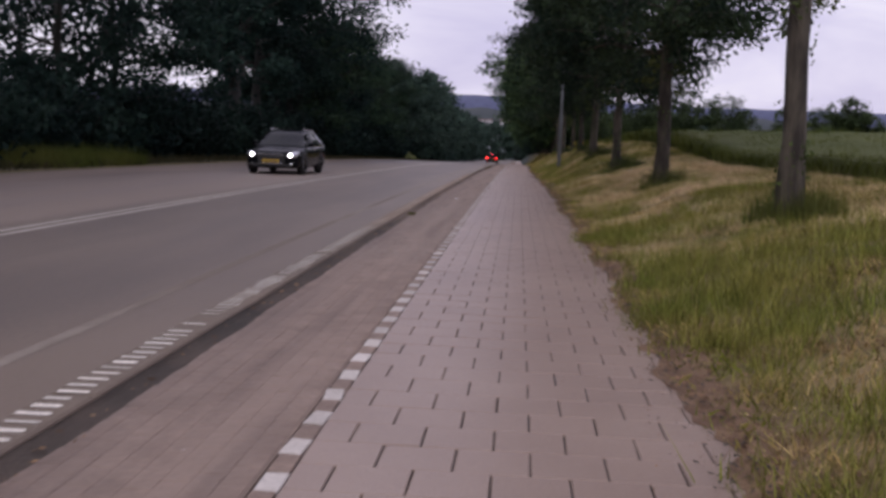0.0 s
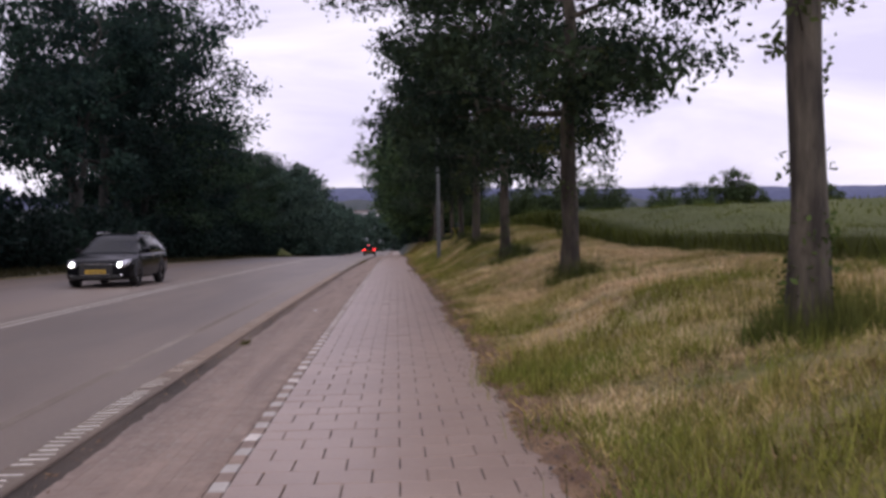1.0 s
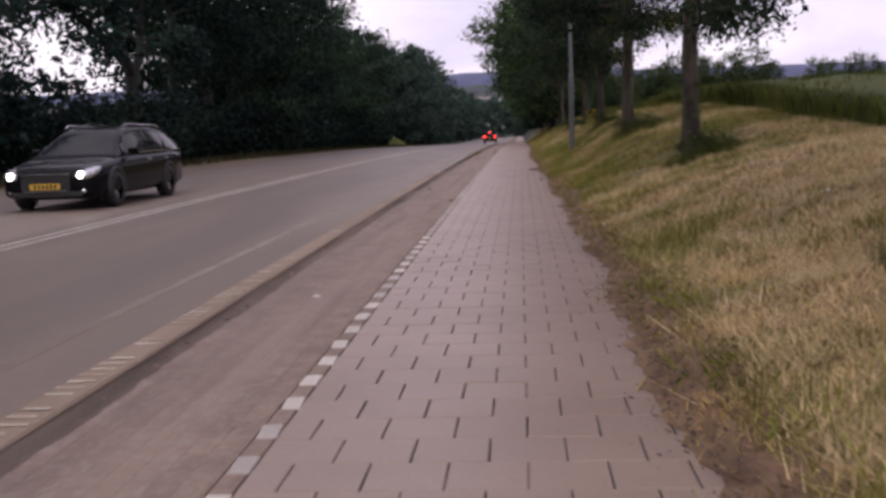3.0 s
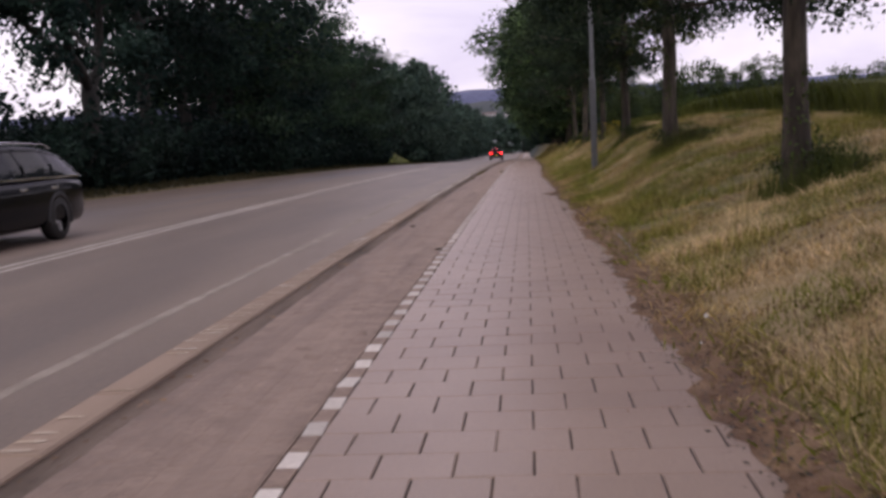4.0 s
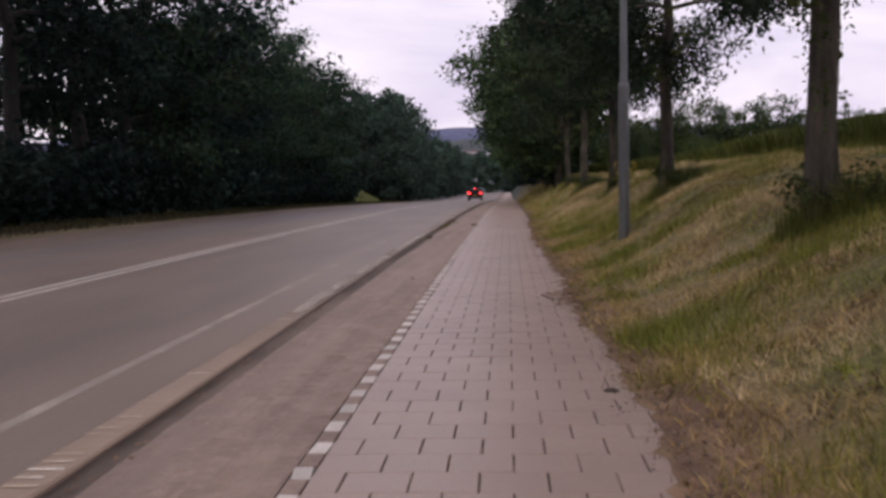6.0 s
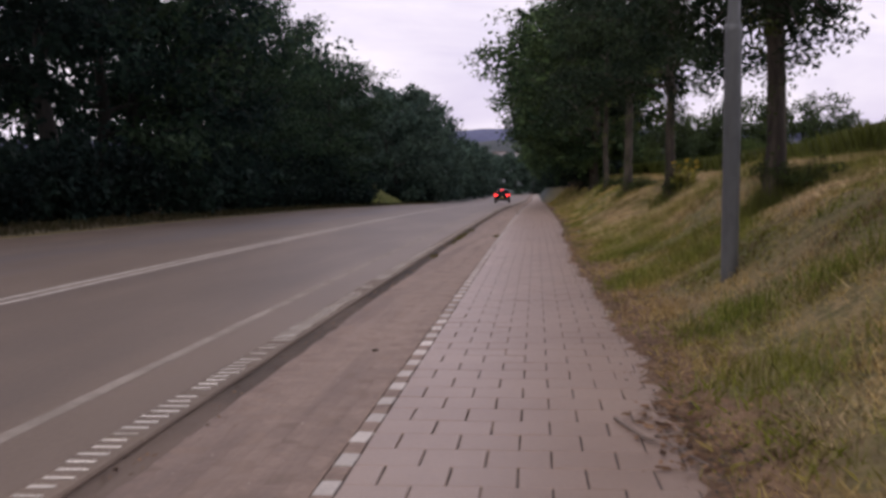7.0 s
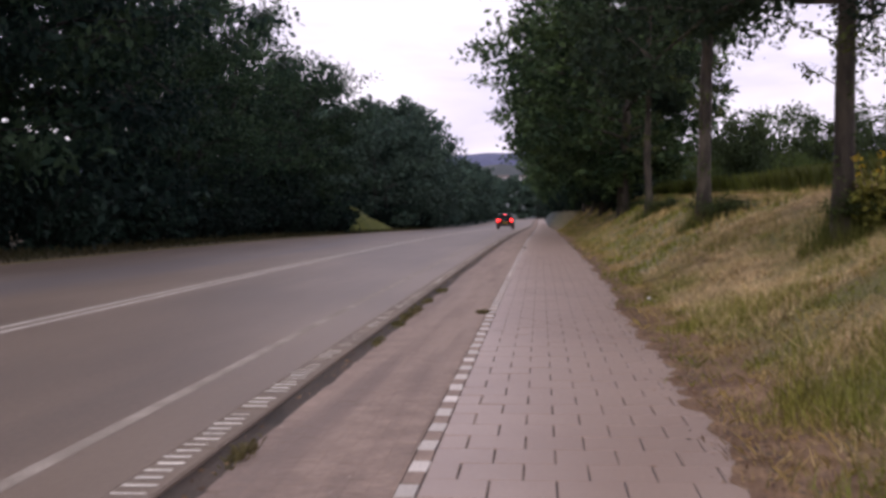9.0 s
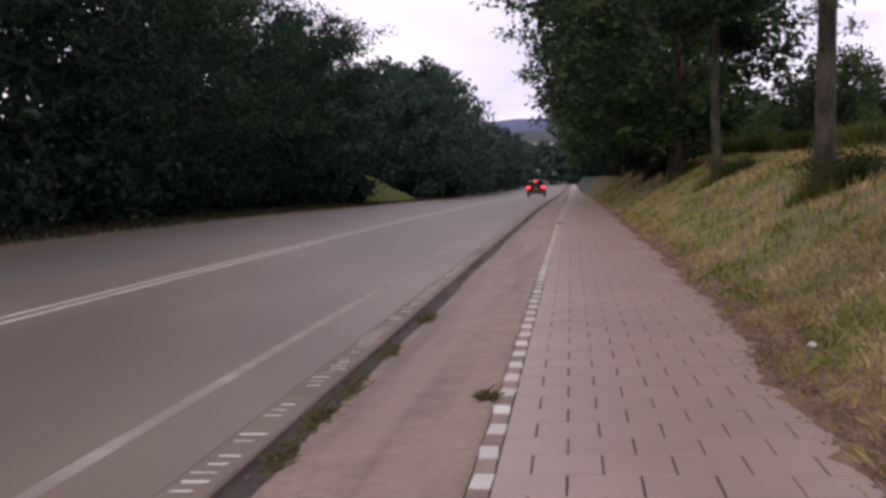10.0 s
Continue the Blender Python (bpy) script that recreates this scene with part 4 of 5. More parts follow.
def wheel_arch(root, x, y, r):
    v, f = [], []
    tube(v, f, [(x, y + r * 1.13 * math.cos(a), r + r * 1.13 * math.sin(a)) for a in np.linspace(-0.25, math.pi + 0.25, 15)], [0.045] * 15, 8)
    mesh_object("wheel_arch", v, f, PLASTIC, root, "dull black wheel arch", smooth=True)


def side_trim(root, side, x, z, span, handles):
    """Door seams, handles and a bright strip under the side windows."""
    bm = bmesh.new()
    bevel_box(bm, side * x - 0.008, side * x + 0.008, span[0], span[1], z - 0.012, z + 0.012, 0.004)
    part("window_strip", bm, CHROME, root, "thin chrome strip under the side windows")
    for y in handles:
        bm = bmesh.new()
        bevel_box(bm, side * (x + 0.03) - 0.015, side * (x + 0.03) + 0.015, y - 0.1, y + 0.1, z - 0.16, z - 0.125, 0.01)
        part("door_handle", bm, CHROME, root, "chrome door handle")


def wheel(root, x, y, r, width):
    v, f = [], []
    side = 1 if x > 0 else -1
    prof = [(r * 0.62, -width / 2), (r * 0.93, -width / 2), (r, -width * 0.36), (r, width * 0.36), (r * 0.93, width / 2), (r * 0.62, width / 2)]
    n = 28
    for k in range(n):
        a = 2 * math.pi * k / n
        v += [(x + w, y + q * math.cos(a), r + q * math.sin(a)) for q, w in prof]
    for k in range(n):
        for j in range(5):
            a, b = k * 6 + j, ((k + 1) % n) * 6 + j
            f.append((a, b, b + 1, a + 1))
    tyre = mesh_object("wheel", v, f, TYRE, root, smooth=True)
    v, f = [], []
    xo = x + side * width * 0.32
    for k in range(5):
        a = 2 * math.pi * k / 5
        for da, q in ((-0.25, 0.1), (0.25, 0.1), (0.16, 0.62), (-0.16, 0.62)):
            v.append((xo, y + r * q * math.cos(a + da), r + r * q * math.sin(a + da)))
        i = len(v)
        for p in range(i - 4, i):
            v.append((v[p][0] - side * 0.04, v[p][1], v[p][2]))
        b = i - 4
        f += [(b, b + 1, b + 2, b + 3), (b, b + 4, b + 5, b + 1), (b + 1, b + 5, b + 6, b + 2), (b + 2, b + 6, b + 7, b + 3), (b + 3, b + 7, b + 4, b)]
    mesh_object("rim", v, f, RIM, tyre)
    v, f = [], []
    tube(v, f, [(xo - side * 0.09, y, r), (xo - side * 0.05, y, r)], [r * 0.62, r * 0.62], 24)
    mesh_object("brake_disc", v, f, PLASTIC, tyre)


def bars(root, name, x0, x1, y, z0, z1, mat, count=6):
    """Unreadable characters as plain bars on a plate."""
    bm = bmesh.new()
    step = (x1 - x0) / count
    for k in range(count):
        bevel_box(bm, x0 + k * step + step * 0.2, x0 + (k + 1) * step - step * 0.2, y - 0.003, y + 0.003, z0, z1, 0)
    part(name, bm, mat, root)


def suv(m):
    """Compact black off-roader, its back towards -y."""
    root = empty("suv", m, "black compact SUV with lit red brake lights on the road", "car")
    v, f = loft([(0.0, 0.42, 0.92, 0.78), (0.05, 0.32, 1.0, 0.88), (0.35, 0.27, 1.05, 0.925), (1.2, 0.25, 1.03, 0.93), (2.6, 0.25, 1.0, 0.93), (3.4, 0.25, 0.98, 0.92), (4.1, 0.27, 0.9, 0.88), (4.38, 0.34, 0.76, 0.76), (4.44, 0.4, 0.66, 0.66)], 4.0, 28)
    mesh_object("body", v, f, BLACK_PAINT, root, smooth=True)
    ys, ring = greenhouse(root, [(0.1, 0.98, 1.02, 0.86, 0.78), (0.2, 0.98, 1.2, 0.86, 0.76), (0.45, 0.98, 1.56, 0.87, 0.68), (0.8, 0.98, 1.63, 0.88, 0.68), (1.9, 0.98, 1.66, 0.88, 0.68), (2.6, 0.98, 1.58, 0.88, 0.66), (3.45, 0.96, 1.0, 0.85, 0.74)], (0.36, 2.62), "dark tinted windows")
    for s in (-1, 1):
        for y, lean, half in ((0.3, 0.25, 0.12), (1.75, 0.1, 0.05), (3.2, -0.65, 0.05)):
            pillar(root, ys, ring, y, s, lean, half)
        side_trim(root, s, 0.905, 0.985, (0.7, 3.2), (1.05, 2.05))
        for yy in (0.85, 3.5):
            wheel_arch(root, s * 0.885, yy, 0.345)
    bm = bmesh.new()
    bevel_box(bm, -0.62, 0.62, 0.16, 0.42, 1.575, 1.61, 0.015)
    part("roof_spoiler", bm, BLACK_PAINT, root, "black spoiler over the rear window")
    bm = bmesh.new()
    bevel_box(bm, -0.22, 0.24, 0.1, 0.125, 1.07, 1.085, 0.005)
    part("rear_wiper", bm, PLASTIC, root, "black rear wiper")
    for s in (-1, 1):
        v, f = [], []
        tube(v, f, [(s * 0.6, 0.6, 1.62), (s * 0.61, 0.75, 1.71), (s * 0.61, 2.2, 1.71), (s * 0.6, 2.4, 1.64)], [0.02] * 4, 8)
        mesh_object("roof_rail", v, f, CHROME, root, "silver roof rail")
        bm = bmesh.new()
        bevel_box(bm, s * 0.72 - 0.17, s * 0.72 + 0.17, -0.02, 0.12, 0.86, 1.02, 0.03)
        part("tail_light", bm, TAIL, root, "lit red tail light")
        bm = bmesh.new()
        bevel_box(bm, s * 0.62 - 0.2, s * 0.62 + 0.2, -0.01, 0.06, 0.56, 0.61, 0.01)
        part("reflector", bm, RED, root, "red bumper reflector")
        bm = bmesh.new()
        bevel_box(bm, s * 1.0 - 0.09, s * 1.0 + 0.09, 2.75, 2.9, 0.98, 1.14, 0.04)
        part("wing_mirror", bm, BLACK_PAINT, root)
        for yy in (0.85, 3.5):
            wheel(root, s * 0.8, yy, 0.345, 0.22)
    bm = bmesh.new()
    bevel_box(bm, -0.86, 0.86, -0.05, 0.12, 0.32, 0.56, 0.05)
    part("bumper", bm, PLASTIC, root, "dull black rear bumper")
    bm = bmesh.new()
    bevel_box(bm, -0.17, 0.17, 0.25, 0.33, 1.53, 1.57, 0.01)
    part("high_brake_light", bm, TAIL, root, "lit red brake light bar")
    bm = bmesh.new()
    bevel_box(bm, -0.26, 0.26, -0.035, -0.02, 0.62, 0.73, 0.004)
    plate = part("number_plate", bm, PLATE, root, "yellow number plate")
    bars(plate, "plate_bars", -0.2, 0.22, -0.037, 0.64, 0.71, PLASTIC)
    bm = bmesh.new()
    bmesh.ops.create_uvsphere(bm, u_segments=16, v_segments=8, radius=0.06, matrix=Matrix.Translation((0, 0.0, 0.9)) @ Matrix.Diagonal((1.2, 0.4, 0.75, 1)))
    part("badge", bm, CHROME, root, "oval chrome badge")
    return root


def estate_car(m):
    """Black estate car, its front towards -y."""
    root = empty("estate_car", m, "black estate car with bright headlights on the opposite lane", "car")
    v, f = loft([(0.0, 0.3, 0.58, 0.6), (0.05, 0.22, 0.66, 0.74), (0.3, 0.18, 0.74, 0.84), (0.7, 0.17, 0.82, 0.88), (1.25, 0.17, 0.9, 0.89), (2.4, 0.17, 0.93, 0.895), (3.9, 0.18, 0.96, 0.885), (4.45, 0.2, 0.95, 0.86), (4.68, 0.3, 0.86, 0.78)], 5.5, 36)
    mesh_object("body", v, f, BLACK_PAINT, root, smooth=True)
    ys, ring = greenhouse(root, [(1.1, 0.84, 0.87, 0.78, 0.7), (1.35, 0.86, 1.0, 0.8, 0.68), (2.0, 0.88, 1.35, 0.81, 0.6), (2.5, 0.9, 1.43, 0.82, 0.6), (3.4, 0.92, 1.43, 0.82, 0.6), (4.1, 0.93, 1.35, 0.81, 0.58), (4.45, 0.92, 1.18, 0.8, 0.6), (4.66, 0.9, 0.94, 0.77, 0.68)], (1.98, 4.3), "dark glass all round")
    for s in (-1, 1):
        for y, lean, half in ((1.3, 0.75, 0.035), (2.75, 0.08, 0.04), (3.65, 0.05, 0.04), (4.5, -0.25, 0.06)):
            pillar(root, ys, ring, y, s, lean, half)
        side_trim(root, s, 0.845, 0.925, (1.5, 4.4), (2.55, 3.5))
        for yy in (0.9, 3.6):
            wheel_arch(root, s * 0.86, yy, 0.32)
    for s in (-1, 1):
        # swept-back lamp units with a small bright projector each
        v, f = loft([(-0.005, 0.53, 0.62, 0.1), (0.06, 0.52, 0.66, 0.14), (0.3, 0.58, 0.73, 0.12), (0.46, 0.66, 0.74, 0.05)], 3.0, 16)
        v = [(x + s * (0.6 + 0.35 * y), y, z) for x, y, z in v]
        lamp = mesh_object("headlight", v, f, CHROME, root, "swept-back clear headlight", smooth=True)
        bm = bmesh.new()
        bmesh.ops.create_uvsphere(bm, u_segments=16, v_segments=10, radius=0.058, matrix=Matrix.Translation((s * 0.61, 0.02, 0.6)))
        part("bulb_lens", bm, HEAD, lamp, "bright white lamp")
        bm = bmesh.new()
        bmesh.ops.create_uvsphere(bm, u_segments=14, v_segments=8, radius=0.05, matrix=Matrix.Translation((s * 0.62, 0.03, 0.33)) @ Matrix.Diagonal((1.3, 0.5, 0.8, 1)))
        part("fog_lamp", bm, CHROME, root, "small clear fog lamp")
        v, f = [], []
        tube(v, f, [(s * 0.545, 2.15, 1.4), (s * 0.55, 2.3, 1.455), (s * 0.55, 3.9, 1.42), (s * 0.54, 4.1, 1.36)], [0.011] * 4, 8)
        mesh_object("roof_rail", v, f, CHROME, root, "thin roof rail")
        bm = bmesh.new()
        bevel_box(bm, s * 0.92 - 0.1, s * 0.92 + 0.1, 1.6, 1.7, 0.9, 1.02, 0.04)
        part("wing_mirror", bm, BLACK_PAINT, root)
        for yy in (0.9, 3.6):
            wheel(root, s * 0.79, yy, 0.32, 0.21)
    bm = bmesh.new()
    bevel_box(bm, -0.42, 0.42, -0.035, 0.05, 0.34, 0.62, 0.03)
    grille = part("grille", bm, PLASTIC, root, "black radiator grille")
    for z, half in ((0.622, 0.42), (0.345, 0.36)):
        bm = bmesh.new()
        bevel_box(bm, -half, half, -0.05, -0.025, z - 0.012, z + 0.012, 0.006)
        part("trim_bar", bm, CHROME, grille, "chrome trim bar")
    bm = bmesh.new()
    bevel_box(bm, -0.62, 0.62, -0.02, 0.05, 0.24, 0.33, 0.02)
    part("air_intake", bm, PLASTIC, root, "lower black air intake")
    bm = bmesh.new()
    bevel_box(bm, -0.26, 0.26, -0.05, -0.03, 0.37, 0.47, 0.004)
    plate = part("number_plate", bm, PLATE, root, "yellow number plate")
    bars(plate, "plate_bars", -0.2, 0.22, -0.052, 0.39, 0.45, PLASTIC)
    return root


def on_road(x, y):
    slope = math.atan(float(road_z(y + 4.5) - road_z(y)) / 4.5)
    return Matrix.LocRotScale((x, y, float(road_z(y)) + 0.052), Euler((slope, 0, 0)), None)


suv(on_road(-3.3, 160))
estate_car(on_road(-6.9, 30.3))


# ---------------------------------------------------------------- grass, hay, crop
def blade_field(name, seed, count, x_span, y_span, height, width, mat, label, category="grass", bend=0.5, keep=None, lift=0.0):
    rng = np.random.RandomState(seed)
    xs = rng.uniform(*x_span, count)
    ys = rng.uniform(*y_span, count)
    if keep is not None:
        ok = keep(xs, ys, rng)
        xs, ys = xs[ok], ys[ok]
    n = len(xs)
    base = np.stack([xs, ys, top_z(xs, ys) - 0.01 + lift], 1)
    a = rng.rand(n) * 2 * np.pi
    h = height(ys) * (0.75 + 0.4 * rng.rand(n)) if callable(height) else height * (0.45 + rng.rand(n))
    reach = bend * h * (0.2 + rng.rand(n))
    up = np.array([0, 0, 1.0])
    out = np.stack([np.cos(a), np.sin(a), np.zeros(n)], 1)
    side = np.stack([-np.sin(a), np.cos(a), np.zeros(n)], 1) * (width * (0.6 + 0.8 * rng.rand(n)))[:, None]
    mid = base + out * (reach * 0.35)[:, None] + up * (h * 0.6)[:, None]
    tip = base + out * reach[:, None] + up * h[:, None]
    v = np.stack([base - side, base + side, mid + side * 0.7, tip, mid - side * 0.7], 1).reshape(-1, 3)
    faces = (np.arange(n)[:, None] * 5 + np.arange(5)[None]).tolist()
    me = bpy.data.meshes.new(name)
    me.from_pydata(v.tolist(), [], faces)
    me.materials.append(mat)
    return tagged(new(name, me), label, category, kind="stuff")


def patch(x, y, seed, size):
    """A smooth blotchy value from -1 to 1."""
    return (np.sin(x / size * 1.7 + seed) * np.sin(y / size * 1.3 + 2.1 * seed) + np.sin(x / size * 0.6 - y / size * 0.9 + seed * 3) + 0.7 * np.sin(y / size * 2.3 + seed * 5 + x / size)) / 2.7


def edge_x(y):
    y = np.asarray(y, float)
    worn = np.interp(y, [0, 8, 22, 28, 31.5, 37, 44, 49, 50.5, 53, 60, 67, 90], [1.72, 1.75, 1.74, 1.74, 1.68, 1.66, 1.6, 1.57, 1.46, 1.51, 1.53, 1.68, 1.7])
    return worn + 0.03 * np.sin(y * 0.9) + 0.03 * np.sin(y * 2.3 + 1) + 0.018 * np.sin(y * 7.1)


def soil_w(y):
    """Width of the bare soil beside the tiles."""
    y = np.asarray(y, float)
    return 0.045 + 0.035 * np.sin(y * 1.7) + 0.03 * np.sin(y * 4.1) + 0.24 * np.exp(-(((y - 32.5) / 2.4) ** 2)) + 0.13 * np.exp(-(((y - 51) / 3.5) ** 2)) + 0.12 * np.exp(-(((y - 58) / 3) ** 2))


def turf(name, seed, tufts, per, x_span, y_span, height, half, mat, label, bend=1.2, keep=None, clump=0.06, lean=1.0):
    """Turf of fine tapering blades, gathered in small tufts."""
    rng = np.random.RandomState(seed)
    cx, cy = x_span[0] + (x_span[1] - x_span[0]) * rng.rand(tufts) ** lean, rng.uniform(*y_span, tufts)
    if keep is not None:
        ok = keep(cx, cy, rng)
        cx, cy = cx[ok], cy[ok]
    size = np.repeat(0.55 + 0.9 * rng.rand(len(cx)) ** 2, per)
    xs = np.repeat(cx, per) + rng.normal(size=len(size)) * clump * size
    ys = np.repeat(cy, per) + rng.normal(size=len(size)) * clump * size
    n = len(xs)
    base = np.stack([xs, ys, top_z(xs, ys) - 0.01], 1)
    a = rng.rand(n) * 2 * np.pi
    h = height * size * (0.5 + rng.rand(n))
    out = np.stack([np.cos(a), np.sin(a), np.zeros(n)], 1) * (bend * h * rng.rand(n))[:, None]
    b = a + 1.57 + rng.normal(size=n) * 0.5
    side = np.stack([np.cos(b), np.sin(b), np.zeros(n)], 1) * (half * (0.6 + 0.8 * rng.rand(n)))[:, None]
    tip = base + out + np.array([0, 0, 1.0]) * h[:, None]
    v = np.stack([base - side, base + side, tip], 1).reshape(-1, 3)
    me = bpy.data.meshes.new(name)
    me.from_pydata(v.tolist(), [], np.arange(3 * n).reshape(-1, 3).tolist())
    me.materials.append(mat)
    return tagged(new(name, me), label, "grass", kind="stuff")


turf("verge_grass", 1, 36000, 12, (1.45, 6.8), (0.5, 66), 0.06, 0.0048, VERGE_GRASS, "short dry and green verge grass in patches", bend=2.2, lean=1.7, clump=0.08, keep=lambda x, y, r: (x > edge_x(y) + 0.55 * soil_w(y) + 0.12 * r.rand(len(x))) & (r.rand(len(x)) < np.interp(x, [1.7, 2.0, 2.6, 3.2], [0.5, 0.65, 1.0, 0.8])) & ((patch(x, y, 3.3, 0.33) + 0.9 * r.rand(len(x)) > 0.1) | (y < 7)))
turf("straw_grass", 12, 32000, 12, (2.1, 6.8), (0.5, 66), 0.075, 0.0042, STRAW, "bleached straw-coloured grass on the bank", bend=2.4, lean=1.3, clump=0.08, keep=lambda x, y, r: patch(x, y, 1.3, 0.9) + 0.05 + 0.4 * r.rand(len(x)) + 0.25 * np.clip(x - 3.2, -1, 1) + np.interp(y, [0, 7, 10, 12, 15, 17.5, 22, 27, 31, 40, 48, 53, 57, 66], [-0.9, -0.7, -0.1, -0.1, -0.05, 0.5, 0.55, 0.2, -0.2, -0.5, -0.6, 0.0, 0.3, 0.45]) > 0.25)
turf("long_grass", 3, 24000, 13, (1.75, 6.6), (0, 66), 0.15, 0.0038, LUSH, "longer green grass tufts in the verge", bend=1.1, lean=1.5, keep=lambda x, y, r: (x > edge_x(y) + soil_w(y)) & (patch(x, y, 2.6, 0.75) + 0.05 + 0.35 * r.rand(len(x)) + 0.15 * np.exp(-((x - 2.3) / 0.4) ** 2) - np.interp(y, [46, 50, 56, 60], [0.0, -0.4, -0.25, 0.3]) - 0.2 * np.clip(x - 2.8, 0, 1) * ((y > 22) & (y < 30)) - 0.3 * np.exp(-((y - 26.5) / 3) ** 2) - 0.35 * np.exp(-((y - 20.5) / 2.2) ** 2) * (x < 2.9) + np.interp(y, [5.5, 8, 10.5, 12, 15, 17.5], [0.6, 0.48, 0.5, 0.32, 0.25, 0.0]) - 0.3 * (x < 2.08) + 0.25 * np.exp(-((y - 35) / 4) ** 2) > 0.5), clump=0.09)
turf("dead_thatch", 14, 19000, 10, (1.5, 4.6), (0, 66), 0.045, 0.005, THATCH, "brown dead thatch between the grass tufts", bend=2.5, lean=1.6, keep=lambda x, y, r: (x > edge_x(y) + 0.02) & (patch(x, y, 5.2, 0.4) + 0.5 * r.rand(len(x)) > 0.2), clump=0.07)
def by_trunk(x, y):
    """Distance to the nearest avenue tree."""
    return np.min([np.hypot((x - tx - 0.1) * 0.8, y - ty) for tx, ty, _, _ in AVENUE_SPOTS[:8]], 0)


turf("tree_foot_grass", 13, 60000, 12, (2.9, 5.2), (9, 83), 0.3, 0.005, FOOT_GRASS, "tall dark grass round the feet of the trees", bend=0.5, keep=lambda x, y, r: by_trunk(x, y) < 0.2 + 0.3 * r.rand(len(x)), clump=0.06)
turf("far_verge_grass", 2, 7000, 6, (1.62, 7.5), (66, 130), 0.12, 0.012, VERGE_GRASS, "short dry and green verge grass in patches", keep=lambda x, y, r: x > edge_x(y) + 0.2, clump=0.12)
blade_field("verge_fringe", 4, 16000, (1.5, 2.2), (-3, 90), 0.06, 0.003, VERGE_GRASS, "low grass creeping over the tile edge", bend=1.2, keep=lambda x, y, r: (x > edge_x(y)) & (r.rand(len(x)) < 0.6))
turf("far_bank_grass", 17, 9000, 10, (-15.2, -12.3), (4, 34), 0.42, 0.008, MOUND, "tall olive grass along the foot of the far trees", bend=0.8, clump=0.12, keep=lambda x, y, r: patch(x, y, 1.9, 2.2) + 0.4 * r.rand(len(x)) - 0.25 * np.abs(x + 13.4) + 0.5 * np.exp(-((y - 27) / 3) ** 2) > 0.15)
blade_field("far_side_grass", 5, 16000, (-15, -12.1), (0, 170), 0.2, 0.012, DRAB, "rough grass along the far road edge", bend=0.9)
blade_field("hay_swath", 6, 42000, (4.7, 6.3), (0, 90), 0.07, 0.0028, HAY, "pale swath of cut hay along the field", "hay", bend=2.2, keep=lambda x, y, r: (patch(x, y, 4.0, 3.0) > -0.2) & (np.abs(x - 5.5 - 0.35 * np.sin(y * 0.4)) < 0.28))
blade_field("crop", 7, 110000, (6.65, 14), (0, 125), crop_height, 0.0075, CROP, "dense green field crop with a clean front edge", "crop", bend=0.35, keep=lambda x, y, r: r.rand(len(x)) < np.where(x < 7.4, 1.0, 0.55))
blade_field("far_crop", 8, 15000, (14, 60), (5, 130), lambda y: crop_height(y) + 0.12, 0.05, CROP, "dense green field crop", "crop", bend=0.35)
blade_field("gutter_weeds", 9, 2600, (-1.05, -0.95), (0, 80), 0.025, 0.003, WEED, "small weeds growing in the gutter", "weeds", bend=1.0, keep=lambda x, y, r: patch(x, y, 7.0, 1.4) > 0.35)
v, f = grid_mesh(np.concatenate([np.concatenate([[6.72], np.arange(6.8, 16, 0.8)]), np.arange(16, 75, 4)]), np.arange(-30, 150, 1.5), lambda x, y: ground_z(x, y) + (crop_height(y) + 0.05 * np.sin(3 * x + y) * np.sin(1.7 * y)) * (x > 6.75) - 0.05)
tagged(mesh_object("crop_canopy", v, f, CROP, smooth=True), "closed leafy surface of the green crop", "crop", kind="stuff")


def litter_field(name, seed, count, x_of, y_span, size, mat, label, category, lift=0.006):
    """Small curled scraps lying about."""
    rng = np.random.RandomState(seed)
    ys = rng.uniform(*y_span, count)
    xs = x_of(ys, rng)
    z = np.where(xs < 1.8, road_z(ys) + 0.003, ground_z(xs, ys)) + lift
    a = rng.rand(count) * 6.28
    s = size * (0.5 + rng.rand(count))
    c, si = np.cos(a) * s, np.sin(a) * s
    o = np.zeros(count)
    p = lambda u, w, h: np.stack([xs + u * c - w * si, ys + u * si + w * c, z + h * s], 1)  # noqa: E731
    v = np.stack([p(-1, 0, 0.05), p(-0.1, -0.45, 0.25), p(1, 0, 0.3), p(0.1, 0.45, 0.0)], 1).reshape(-1, 3)
    f = np.arange(4 * count).reshape(-1, 4)
    return tagged(mesh_object(name, v, f, mat), label, category, kind="stuff")


litter_field("fallen_leaves", 21, 13000, lambda y, r: edge_x(y) - 0.03 + np.abs(r.normal(size=len(y))) * 0.26, (-2, 90), 0.016, DEAD_LEAF, "brown fallen leaves along the tile edge", "leaves", lift=0.022)
litter_field("straw_scraps", 22, 3500, lambda y, r: edge_x(y) + r.normal(size=len(y)) * 0.1 + 0.22, (-2, 90), 0.010, GRASS, "bits of dry straw along the tile edge", "straw", lift=0.022)
litter_field("gutter_leaves", 23, 1000, lambda y, r: -1.0 + r.normal(size=len(y)) * 0.05, (-2, 90), 0.018, DEAD_LEAF, "dead leaves gathered in the gutter", "leaves", lift=0.014)
litter_field("dark_debris", 24, 12000, lambda y, r: edge_x(y) + soil_w(y) * 0.6 + r.normal(size=len(y)) * 0.1, (-2, 90), 0.013, BARK, "dark rotted leaves and bits of bark beside the tiles", "leaves", lift=0.022)
